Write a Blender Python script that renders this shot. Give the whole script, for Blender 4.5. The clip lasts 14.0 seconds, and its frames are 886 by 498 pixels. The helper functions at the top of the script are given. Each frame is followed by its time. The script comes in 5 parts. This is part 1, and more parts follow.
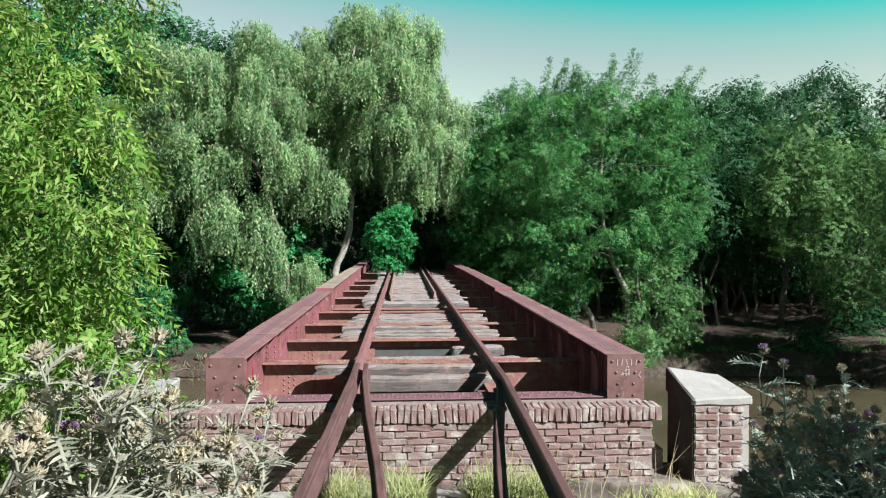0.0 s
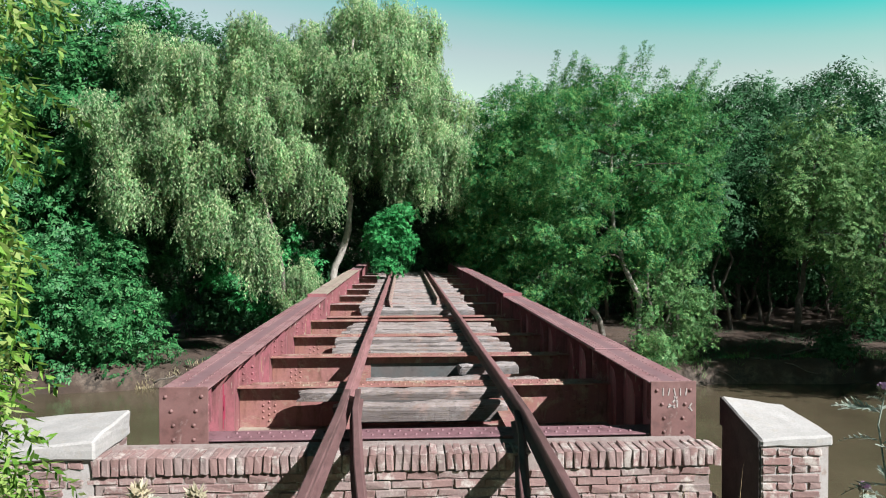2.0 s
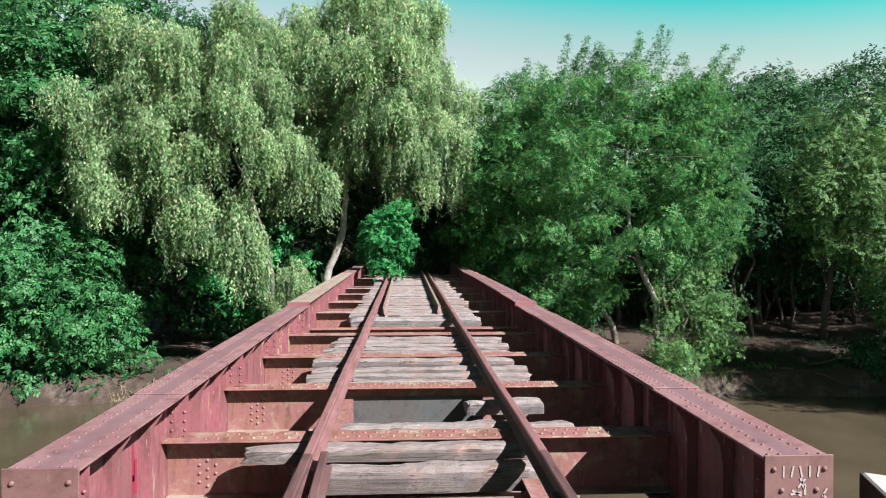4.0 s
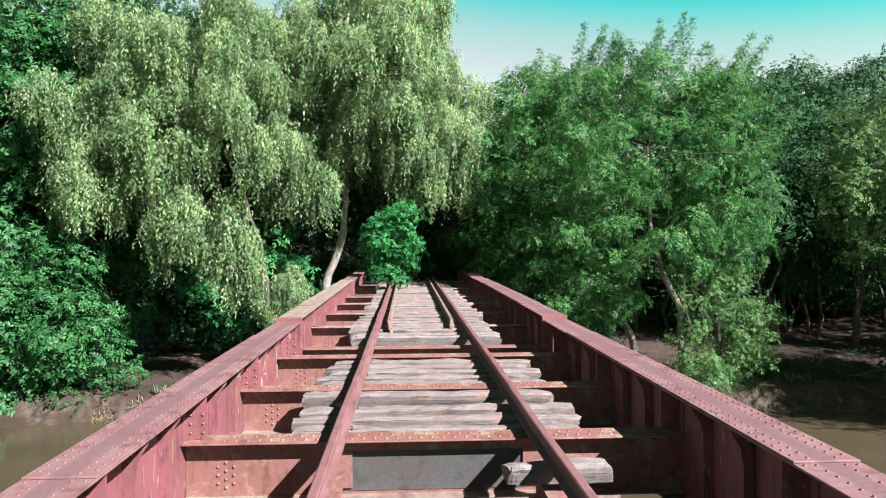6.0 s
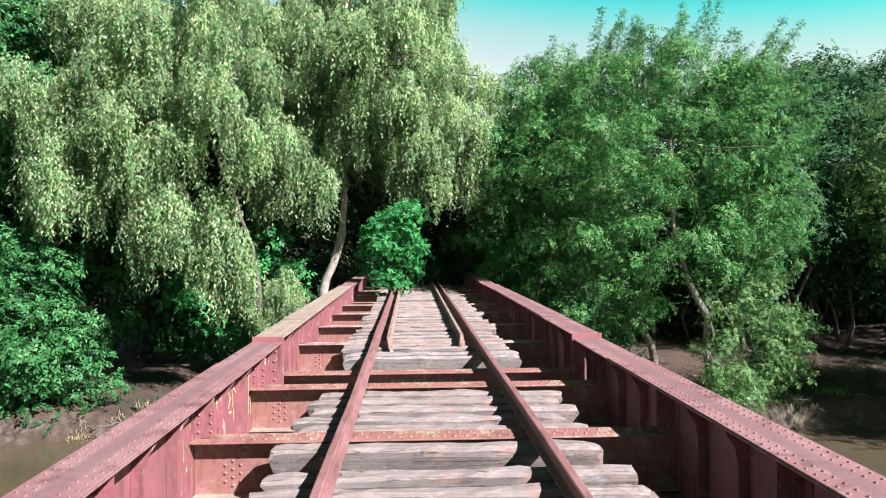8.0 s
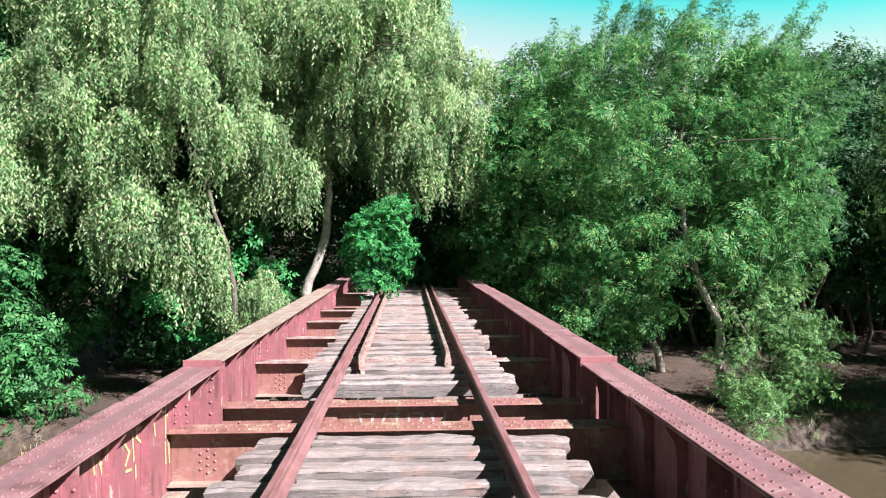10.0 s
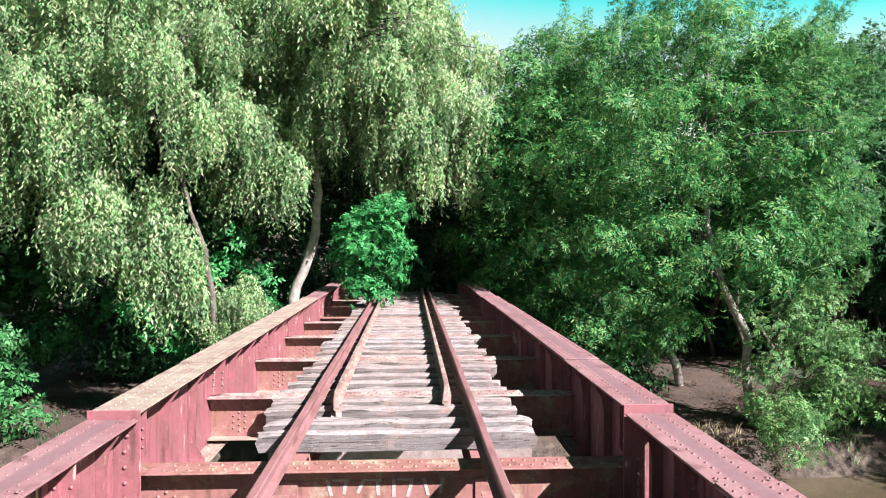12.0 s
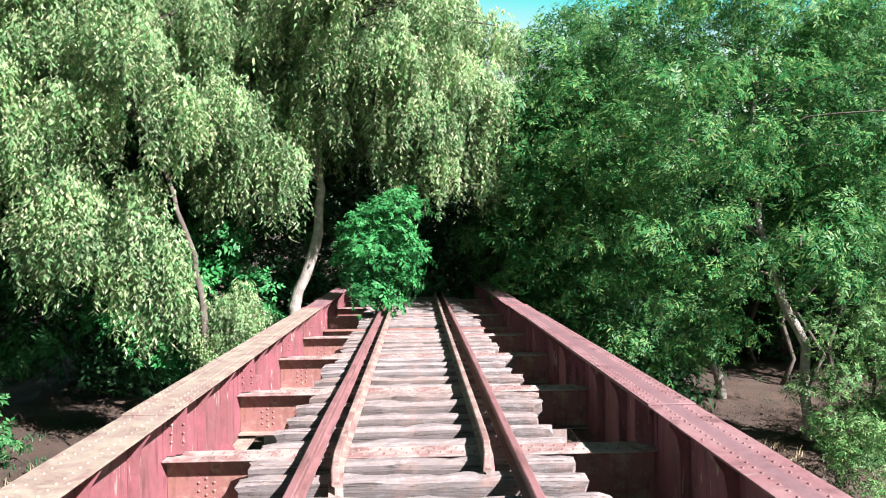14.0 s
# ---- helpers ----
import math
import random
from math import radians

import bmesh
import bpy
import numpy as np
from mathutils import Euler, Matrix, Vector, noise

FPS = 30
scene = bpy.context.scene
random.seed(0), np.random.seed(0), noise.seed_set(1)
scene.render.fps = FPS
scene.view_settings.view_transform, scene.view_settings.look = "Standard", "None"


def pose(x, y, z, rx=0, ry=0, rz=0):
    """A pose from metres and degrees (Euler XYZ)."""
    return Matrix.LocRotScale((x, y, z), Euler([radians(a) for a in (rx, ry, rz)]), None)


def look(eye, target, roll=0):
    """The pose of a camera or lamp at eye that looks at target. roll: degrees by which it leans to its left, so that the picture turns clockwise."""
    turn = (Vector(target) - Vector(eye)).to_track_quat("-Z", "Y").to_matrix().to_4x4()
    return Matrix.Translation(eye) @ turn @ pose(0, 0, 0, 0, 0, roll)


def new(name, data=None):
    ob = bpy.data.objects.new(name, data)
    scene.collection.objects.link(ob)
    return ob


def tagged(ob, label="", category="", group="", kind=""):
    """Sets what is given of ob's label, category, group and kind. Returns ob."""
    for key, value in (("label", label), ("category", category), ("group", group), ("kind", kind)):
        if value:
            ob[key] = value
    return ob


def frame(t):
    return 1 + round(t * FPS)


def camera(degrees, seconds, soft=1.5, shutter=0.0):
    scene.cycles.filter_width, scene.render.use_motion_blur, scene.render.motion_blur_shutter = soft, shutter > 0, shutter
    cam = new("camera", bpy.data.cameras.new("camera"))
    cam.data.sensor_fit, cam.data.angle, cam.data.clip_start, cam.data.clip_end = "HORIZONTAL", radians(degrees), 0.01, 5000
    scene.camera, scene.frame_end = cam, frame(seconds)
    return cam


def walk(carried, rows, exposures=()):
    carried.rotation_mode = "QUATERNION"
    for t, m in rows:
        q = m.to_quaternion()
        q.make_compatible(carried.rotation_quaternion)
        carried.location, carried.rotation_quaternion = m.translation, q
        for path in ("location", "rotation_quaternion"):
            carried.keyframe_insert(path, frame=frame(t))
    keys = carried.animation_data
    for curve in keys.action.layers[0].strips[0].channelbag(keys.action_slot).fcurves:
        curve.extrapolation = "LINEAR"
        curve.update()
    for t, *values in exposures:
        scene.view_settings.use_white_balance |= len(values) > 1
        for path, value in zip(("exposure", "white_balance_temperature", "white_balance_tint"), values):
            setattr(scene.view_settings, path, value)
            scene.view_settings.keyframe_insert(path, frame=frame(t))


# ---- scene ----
# ---------------------------------------------------------------- camera
cam = camera(66.0, 14.0, soft=1.1)
PATH = [
    (0, (-0.298, -7.661, 1.603), (-0.179, -5.664, 1.566), 0.0),
    (0.5, (-0.317, -7.561, 1.6), (-0.197, -5.565, 1.563), -0.1),
    (1, (-0.329, -7.259, 1.602), (-0.211, -5.263, 1.565), -0.1),
    (1.5, (-0.332, -6.812, 1.59), (-0.215, -4.816, 1.553), -0.1),
    (2, (-0.273, -6.258, 1.613), (-0.158, -4.262, 1.578), -0.0),
    (2.5, (-0.197, -5.631, 1.61), (-0.083, -3.635, 1.576), 0.1),
    (3, (-0.149, -5.024, 1.579), (-0.036, -3.028, 1.544), 0.1),
    (5.5, (-0.221, -2.641, 1.62), (-0.116, -0.644, 1.591), -0.1),
    (6, (-0.274, -2.082, 1.595), (-0.168, -0.085, 1.571), -0.2),
    (6.5, (-0.302, -1.604, 1.592), (-0.197, 0.393, 1.571), -0.1),
    (7, (-0.316, -1.132, 1.593), (-0.214, 0.866, 1.575), -0.2),
    (7.5, (-0.32, -0.619, 1.597), (-0.22, 1.378, 1.58), -0.3),
    (8, (-0.253, -0.139, 1.619), (-0.158, 1.859, 1.6), -0.3),
    (10.5, (0.115, 2.175, 1.665), (0.216, 4.173, 1.639), 0.0),
    (11, (0.159, 2.645, 1.677), (0.259, 4.642, 1.651), -0.0),
    (11.5, (0.189, 3.17, 1.706), (0.287, 5.167, 1.682), -0.1),
    (12, (0.195, 3.722, 1.726), (0.294, 5.719, 1.701), -0.0),
    (12.5, (0.201, 4.306, 1.741), (0.294, 6.304, 1.715), -0.1),
    (13, (0.188, 4.897, 1.75), (0.278, 6.895, 1.726), 0.2),
    (13.5, (0.077, 5.424, 1.758), (0.163, 7.422, 1.732), -0.0),
    (14, (0.045, 5.929, 1.769), (0.122, 7.927, 1.74), -0.6),
]
EXPOSURES = [(0, 1.3, 6250, 2), (3, 1.42, 6350, 7), (6.5, 1.68, 6500, 12), (11, 1.94, 6450, 15), (14, 2.03, 6450, 15)]
walk(cam, [(t, look(eye, target, roll)) for t, eye, target, roll in PATH], EXPOSURES)

# ---------------------------------------------------------------- light
SUN = Vector((0.98, -0.88, 1.08)).normalized()
world = bpy.data.worlds.new("sky")
scene.world = world
world.use_nodes = True
wn = world.node_tree
wn.nodes.clear()
sky = wn.nodes.new("ShaderNodeTexSky")
sky.sky_type, sky.sun_disc = "NISHITA", False
sky.sun_elevation, sky.sun_rotation = math.asin(SUN.z), math.atan2(SUN.x, SUN.y)
sky.air_density, sky.dust_density, sky.ozone_density = 1.0, 1.0, 1.0
coord = wn.nodes.new("ShaderNodeTexCoord")
height = wn.nodes.new("ShaderNodeSeparateXYZ")
wn.links.new(coord.outputs["Generated"], height.inputs[0])
# bright pale band low down, deepening to teal, a little sooner towards the right
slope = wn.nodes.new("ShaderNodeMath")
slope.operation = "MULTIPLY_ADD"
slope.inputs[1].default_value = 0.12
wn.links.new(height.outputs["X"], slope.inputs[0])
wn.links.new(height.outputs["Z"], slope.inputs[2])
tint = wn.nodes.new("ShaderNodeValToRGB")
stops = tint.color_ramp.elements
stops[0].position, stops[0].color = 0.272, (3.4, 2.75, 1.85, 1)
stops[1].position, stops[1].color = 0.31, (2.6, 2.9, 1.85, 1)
# bottom and high stops are dimmed to cut fill light on shaded surfaces
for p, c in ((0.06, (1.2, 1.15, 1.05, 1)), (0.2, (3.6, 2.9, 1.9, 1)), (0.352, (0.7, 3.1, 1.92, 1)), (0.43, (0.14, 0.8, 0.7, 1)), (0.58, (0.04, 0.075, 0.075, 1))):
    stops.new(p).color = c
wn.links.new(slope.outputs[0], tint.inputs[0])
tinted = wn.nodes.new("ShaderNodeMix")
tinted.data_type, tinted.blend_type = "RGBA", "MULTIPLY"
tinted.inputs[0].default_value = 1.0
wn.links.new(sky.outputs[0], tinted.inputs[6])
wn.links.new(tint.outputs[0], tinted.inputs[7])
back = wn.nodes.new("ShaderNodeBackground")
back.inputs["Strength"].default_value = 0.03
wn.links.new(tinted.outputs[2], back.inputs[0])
wn.links.new(back.outputs[0], wn.nodes.new("ShaderNodeOutputWorld").inputs[0])
sun = new("sun", bpy.data.lights.new("sun", "SUN"))
sun.data.energy, sun.data.angle, sun.data.color = 5.0, radians(0.5), (1.0, 0.965, 0.985)
sun.matrix_world = look(SUN * 60, (0, 0, 0))


# ---------------------------------------------------------------- materials
def nodes_of(name):
    m = bpy.data.materials.new(name)
    m.use_nodes = True
    t = m.node_tree
    return m, t, t.nodes["Principled BSDF"], t.nodes["Material Output"]


def link(t, a, b):
    t.links.new(a, b)


def coords(t, scale=(1, 1, 1), kind="Object"):
    c = t.nodes.new("ShaderNodeTexCoord")
    m = t.nodes.new("ShaderNodeMapping")
    m.inputs["Scale"].default_value = scale
    link(t, c.outputs[kind], m.inputs["Vector"])
    return m.outputs[0]


def noise_of(t, vec, scale, detail=6, rough=0.6, distort=0.0):
    n = t.nodes.new("ShaderNodeTexNoise")
    n.inputs["Scale"].default_value, n.inputs["Detail"].default_value = scale, detail
    n.inputs["Roughness"].default_value, n.inputs["Distortion"].default_value = rough, distort
    link(t, vec, n.inputs["Vector"])
    return n.outputs["Fac"]


def ramp(t, fac, stops):
    r = t.nodes.new("ShaderNodeValToRGB")
    e = r.color_ramp.elements
    while len(e) < len(stops):
        e.new(0.5)
    for el, (p, c) in zip(e, stops):
        el.position = p
        el.color = (*c, 1) if len(c) == 3 else c
    link(t, fac, r.inputs[0])
    return r.outputs[0]


def mix(t, fac, a, b, how="MIX"):
    m = t.nodes.new("ShaderNodeMix")
    m.data_type, m.blend_type = "RGBA", how
    for socket, v in ((m.inputs[0], fac), (m.inputs[6], a), (m.inputs[7], b)):
        if isinstance(v, (int, float)):
            socket.default_value = v
        elif isinstance(v, tuple):
            socket.default_value = (*v, 1)
        else:
            link(t, v, socket)
    return m.outputs[2]


def bump(t, p, height, strength, dist=0.01):
    b = t.nodes.new("ShaderNodeBump")
    b.inputs["Strength"].default_value, b.inputs["Distance"].default_value = strength, dist
    link(t, height, b.inputs["Height"])
    link(t, b.outputs[0], p.inputs["Normal"])


def step(t, fac, lo, hi):
    return ramp(t, fac, [(lo, (0, 0, 0)), (hi, (1, 1, 1))])


def value(t, fac, a, b):
    r = t.nodes.new("ShaderNodeMapRange")
    r.inputs["To Min"].default_value, r.inputs["To Max"].default_value = a, b
    link(t, fac, r.inputs["Value"])
    return r.outputs[0]


TONE = 0.5


def dim(c):
    """A colour taken from a bright print down to the surface's own reflectance."""
    return tuple(TONE * v for v in c) if c else c


def red_steel(name, paint, rust, pale, pale_at=0.62, streak=(1, 1, 1), soft=0.13, strip=None, flake=None):
    """Old red oxide paint, with rust coming through and pale lichen or chalked paint."""
    m, t, p, _ = nodes_of(name)
    paint, rust, pale, strip = dim(paint), dim(rust), dim(pale), dim(strip)
    v = coords(t)
    big = noise_of(t, v, 1.7, 8, 0.65)
    fine = noise_of(t, v, 28, 6, 0.7)
    runs = noise_of(t, coords(t, streak), 5.0, 5, 0.6)
    c = mix(t, step(t, big, 0.42, 0.6), paint, rust)
    c = mix(t, step(t, runs, 0.52, 0.68), c, tuple(0.62 * a for a in rust))
    c = mix(t, step(t, noise_of(t, v, 3.3, 9, 0.75, 0.6), pale_at, pale_at + soft), c, pale)
    if flake:
        # cream primer showing where the paint flaked off in upright slivers
        slivers = noise_of(t, coords(t, (9, 9, 1.3)), 2.6, 5, 0.62, 0.5)
        where = noise_of(t, v, 1.1, 3)
        c = mix(t, step(t, mix(t, 0.32, slivers, where), 0.6, 0.625), c, dim(flake))
    if strip:
        # worn bare along the middle of the flange
        sep = t.nodes.new("ShaderNodeSeparateXYZ")
        link(t, v, sep.inputs[0])
        off = t.nodes.new("ShaderNodeMath")
        off.operation = "ABSOLUTE"
        link(t, sep.outputs[0], off.inputs[0])
        wob = t.nodes.new("ShaderNodeMath")
        wob.operation = "MULTIPLY_ADD"
        link(t, runs, wob.inputs[0])
        wob.inputs[1].default_value = 0.09
        link(t, off.outputs[0], wob.inputs[2])
        c = mix(t, ramp(t, wob.outputs[0], [(0.09, (0.75, 0.75, 0.75)), (0.125, (0, 0, 0))]), c, strip)
    c = mix(t, 0.35, c, ramp(t, fine, [(0.3, (0.25, 0.2, 0.2)), (0.7, (1, 1, 1))]), "MULTIPLY")
    link(t, c, p.inputs["Base Color"])
    link(t, value(t, fine, 0.5, 0.85), p.inputs["Roughness"])
    bump(t, p, fine, 0.35, 0.004)
    return m


M_FLANGE = red_steel("weathered flange paint", (0.49, 0.275, 0.275), (0.41, 0.2, 0.205), (0.58, 0.47, 0.45), 0.6, strip=(0.31, 0.18, 0.195))
M_LICHEN = red_steel("lichened flange paint", (0.46, 0.32, 0.275), (0.42, 0.24, 0.215), (0.57, 0.51, 0.385), 0.38, soft=0.22)
M_WEB = red_steel("red web paint", (0.53, 0.175, 0.205), (0.4, 0.155, 0.155), (0.62, 0.42, 0.39), 0.58, (2, 2, 0.4), flake=(0.74, 0.62, 0.48))
M_BEAM = red_steel("red beam paint", (0.52, 0.23, 0.215), (0.46, 0.21, 0.155), (0.64, 0.5, 0.36), 0.52, (2, 2, 0.5))
M_DUSTY = red_steel("chalky dusted beam paint", (0.5, 0.31, 0.28), (0.44, 0.24, 0.22), (0.66, 0.6, 0.53), 0.45)
# flange paint darkened to hold back the sunlit domes of the rivets
M_RIVET = red_steel("shade-darkened rivet paint", (0.36, 0.19, 0.19), (0.3, 0.15, 0.15), (0.4, 0.27, 0.26), 0.66)
# purple cast stands for the grazing sky reflection on the first beam
M_SKY_SHEEN = red_steel("worn beam paint tinted purple for sky sheen", (0.37, 0.19, 0.215), (0.33, 0.16, 0.18), (0.52, 0.38, 0.37), 0.62, (2, 2, 0.5))
M_GREY = red_steel("grey green primer", (0.15, 0.17, 0.165), (0.17, 0.15, 0.14), (0.4, 0.24, 0.22), 0.64)
M_END = red_steel("brown end plate paint", (0.34, 0.175, 0.16), (0.27, 0.125, 0.11), (0.5, 0.38, 0.34), 0.57)
M_RAIL = red_steel("rusted rail", (0.26, 0.135, 0.13), (0.19, 0.095, 0.09), (0.44, 0.3, 0.28), 0.64, (3, 0.3, 3))


# lighter copy of the rail rust, for rails that look brightly lit
M_RAIL_LIT = red_steel("pinkish rusted rail, lit copy", (0.46, 0.225, 0.225), (0.36, 0.17, 0.16), (0.54, 0.36, 0.34), 0.6, (3, 0.3, 3))
M_GUARD = red_steel("dusted rusty guard rail", (0.45, 0.27, 0.24), (0.4, 0.22, 0.19), (0.62, 0.53, 0.43), 0.46, (3, 0.3, 3))


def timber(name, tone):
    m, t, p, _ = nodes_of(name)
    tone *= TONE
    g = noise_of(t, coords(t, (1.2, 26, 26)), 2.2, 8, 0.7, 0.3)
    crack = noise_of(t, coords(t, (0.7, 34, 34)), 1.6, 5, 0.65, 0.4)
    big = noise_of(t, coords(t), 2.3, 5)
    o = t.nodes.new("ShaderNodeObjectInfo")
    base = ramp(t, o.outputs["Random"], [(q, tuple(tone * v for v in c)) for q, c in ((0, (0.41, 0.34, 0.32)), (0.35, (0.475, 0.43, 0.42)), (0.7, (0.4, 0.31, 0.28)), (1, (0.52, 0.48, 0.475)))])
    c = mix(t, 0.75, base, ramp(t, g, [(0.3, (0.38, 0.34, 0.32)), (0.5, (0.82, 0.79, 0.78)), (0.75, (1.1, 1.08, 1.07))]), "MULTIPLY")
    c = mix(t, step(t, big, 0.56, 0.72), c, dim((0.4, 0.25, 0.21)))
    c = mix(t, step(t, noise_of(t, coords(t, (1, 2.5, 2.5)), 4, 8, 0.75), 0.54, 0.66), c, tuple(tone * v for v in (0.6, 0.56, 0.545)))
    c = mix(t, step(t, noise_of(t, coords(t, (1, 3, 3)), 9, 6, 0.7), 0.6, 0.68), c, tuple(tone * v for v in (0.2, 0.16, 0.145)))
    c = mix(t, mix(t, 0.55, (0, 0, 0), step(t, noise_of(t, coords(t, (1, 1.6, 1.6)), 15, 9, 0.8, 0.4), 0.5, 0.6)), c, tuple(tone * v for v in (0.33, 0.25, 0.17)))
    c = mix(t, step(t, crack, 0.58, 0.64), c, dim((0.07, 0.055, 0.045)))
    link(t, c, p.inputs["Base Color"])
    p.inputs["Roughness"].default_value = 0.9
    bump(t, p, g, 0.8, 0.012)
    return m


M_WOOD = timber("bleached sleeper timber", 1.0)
# same timber, darker: the shade of the side faces as colour
M_WOOD_SHADE = timber("sleeper timber darkened for side shade", 0.57)


def brick_mat(name, lo, mid, hi, lime):
    m, t, p, _ = nodes_of(name)
    o = t.nodes.new("ShaderNodeObjectInfo")
    v = coords(t)
    c = ramp(t, o.outputs["Random"], [(0, dim(lo)), (0.4, dim(mid)), (0.75, dim(hi)), (1, dim(lo))])
    geo = t.nodes.new("ShaderNodeNewGeometry")
    w = t.nodes.new("ShaderNodeMapping")
    link(t, geo.outputs["Position"], w.inputs[0])
    spot = noise_of(t, w.outputs[0], 5.5, 9, 0.72)
    c = mix(t, step(t, spot, lime, lime + 0.1), c, dim((0.7, 0.62, 0.57)))
    f = noise_of(t, v, 45, 6, 0.7)
    c = mix(t, 0.5, c, ramp(t, f, [(0.3, (0.45, 0.42, 0.4)), (0.65, (1.1, 1.05, 1.0))]), "MULTIPLY")
    link(t, c, p.inputs["Base Color"])
    p.inputs["Roughness"].default_value = 0.92
    bump(t, p, f, 0.7, 0.006)
    return m


M_BRICK = brick_mat("weathered red brick", (0.37, 0.225, 0.205), (0.45, 0.285, 0.265), (0.41, 0.315, 0.295), 0.51)
M_BRICK_LIME = brick_mat("limewashed brick", (0.36, 0.21, 0.19), (0.42, 0.27, 0.25), (0.36, 0.26, 0.24), 0.5)


def plain_mat(name, a, b, scale, rough=0.9, bump_scale=40, strength=0.5, dist=0.01, c3=None, kind="Object"):
    m, t, p, _ = nodes_of(name)
    a, b, c3 = dim(a), dim(b), dim(c3)
    v = coords(t, kind=kind)
    c = ramp(t, noise_of(t, v, scale, 8, 0.68), [(0.33, a), (0.66, b)])
    f = noise_of(t, v, bump_scale, 7, 0.7)
    if c3:
        c = mix(t, step(t, noise_of(t, v, scale * 2.7, 7, 0.7), 0.55, 0.68), c, c3)
    c = mix(t, 0.45, c, ramp(t, f, [(0.3, (0.5, 0.5, 0.5)), (0.68, (1.1, 1.1, 1.1))]), "MULTIPLY")
    link(t, c, p.inputs["Base Color"])
    p.inputs["Roughness"].default_value = rough
    bump(t, p, f, strength, dist)
    return m


M_MORTAR = plain_mat("lime mortar", (0.36, 0.26, 0.23), (0.56, 0.47, 0.43), 5, 0.95, 60, 0.8, 0.008, (0.3, 0.18, 0.15))
M_LIME = plain_mat("white lime render", (0.55, 0.48, 0.44), (0.68, 0.63, 0.6), 5, 0.95, 60, 0.6, 0.006, (0.5, 0.38, 0.33))
M_CAP = plain_mat("limewashed coping render", (0.53, 0.5, 0.47), (0.68, 0.64, 0.61), 3, 0.9, 50, 0.4, 0.006, (0.6, 0.55, 0.49))
M_SOIL = plain_mat("bank soil and litter", (0.055, 0.034, 0.022), (0.15, 0.092, 0.06), 0.5, 0.95, 9, 0.9, 0.05, (0.06, 0.05, 0.03))
t = M_SOIL.node_tree
lit = t.nodes["Principled BSDF"].inputs["Base Color"]
geo = t.nodes.new("ShaderNodeNewGeometry")
sep = t.nodes.new("ShaderNodeSeparateXYZ")
link(t, geo.outputs["Position"], sep.inputs[0])
# pale rubble and dust on the near embankment; far bank's exposed earth painted paler as if sunlit
near = value(t, sep.outputs["Y"], 1, 0)
near.node.inputs["From Min"].default_value, near.node.inputs["From Max"].default_value = -0.2, 1.5
spots = noise_of(t, geo.outputs["Position"], 2.6, 8, 0.7)
dust = ramp(t, spots, [(0.36, dim((0.11, 0.085, 0.06))), (0.52, dim((0.27, 0.225, 0.18))), (0.64, dim((0.52, 0.47, 0.42)))])
lit_earth = ramp(t, noise_of(t, geo.outputs["Position"], 3.5, 8, 0.75), [(0.42, dim((0.05, 0.036, 0.026))), (0.66, dim((0.24, 0.18, 0.135)))])
face = value(t, sep.outputs["Z"], 1, 0)
face.node.inputs["From Min"].default_value, face.node.inputs["From Max"].default_value = -3.9, -3.6
under = t.nodes.new("ShaderNodeMath")
under.operation = "MULTIPLY"
link(t, face, under.inputs[0])
link(t, step(t, noise_of(t, geo.outputs["Position"], 0.5, 4), 0.42, 0.52), under.inputs[1])
old = lit.links[0].from_socket
# ground further back, out of view, is darkened to cut bounced light
far_off = value(t, sep.outputs["Y"], 0, 1)
far_off.node.inputs["From Min"].default_value, far_off.node.inputs["From Max"].default_value = -2.6, -1.4
earth = ramp(t, spots, [(0.4, dim((0.07, 0.055, 0.035))), (0.62, dim((0.17, 0.14, 0.09)))])
link(t, mix(t, near, mix(t, under.outputs[0], old, lit_earth), mix(t, far_off, earth, dust)), lit)
# near-black colour that stands in for shade on the pier's inner side
M_SHADE_DARK = plain_mat("dark render for the shaded side", (0.035, 0.03, 0.027), (0.1, 0.085, 0.075), 4, 0.95, 40, 0.7, 0.008)
M_BARK = plain_mat("pale willow bark", (0.4, 0.35, 0.29), (0.78, 0.71, 0.62), 5, 0.9, 22, 0.9, 0.02)
M_BARK_D = plain_mat("grey brown bark", (0.12, 0.095, 0.07), (0.26, 0.22, 0.18), 5, 0.9, 22, 0.9, 0.02)
M_OCHRE = plain_mat("faded ochre paint", (0.5, 0.3, 0.18), (0.56, 0.4, 0.22), 9, 0.8, 60, 0.2, 0.002)
M_YELLOW = plain_mat("yellow spray paint", (0.68, 0.58, 0.24), (0.74, 0.66, 0.36), 9, 0.7, 60, 0.2, 0.002)
M_WHITEP = plain_mat("faded white spray paint", (0.56, 0.44, 0.4), (0.72, 0.64, 0.6), 9, 0.8, 60, 0.2, 0.002)
M_MAGENTA = plain_mat("magenta spray paint", (0.45, 0.03, 0.08), (0.55, 0.05, 0.12), 9, 0.7, 60, 0.2, 0.002)


def water_mat():
    m, t, p, _ = nodes_of("muddy river water")
    v = coords(t)
    c = ramp(t, noise_of(t, v, 0.25, 6), [(0.35, dim((0.1, 0.08, 0.05))), (0.65, dim((0.15, 0.12, 0.075)))])
    link(t, c, p.inputs["Base Color"])
    p.inputs["Roughness"].default_value = 0.12
    p.inputs["IOR"].default_value = 1.33
    bump(t, p, noise_of(t, coords(t, (1, 2.2, 1)), 2.4, 4), 0.12, 0.06)
    return m


M_WATER = water_mat()


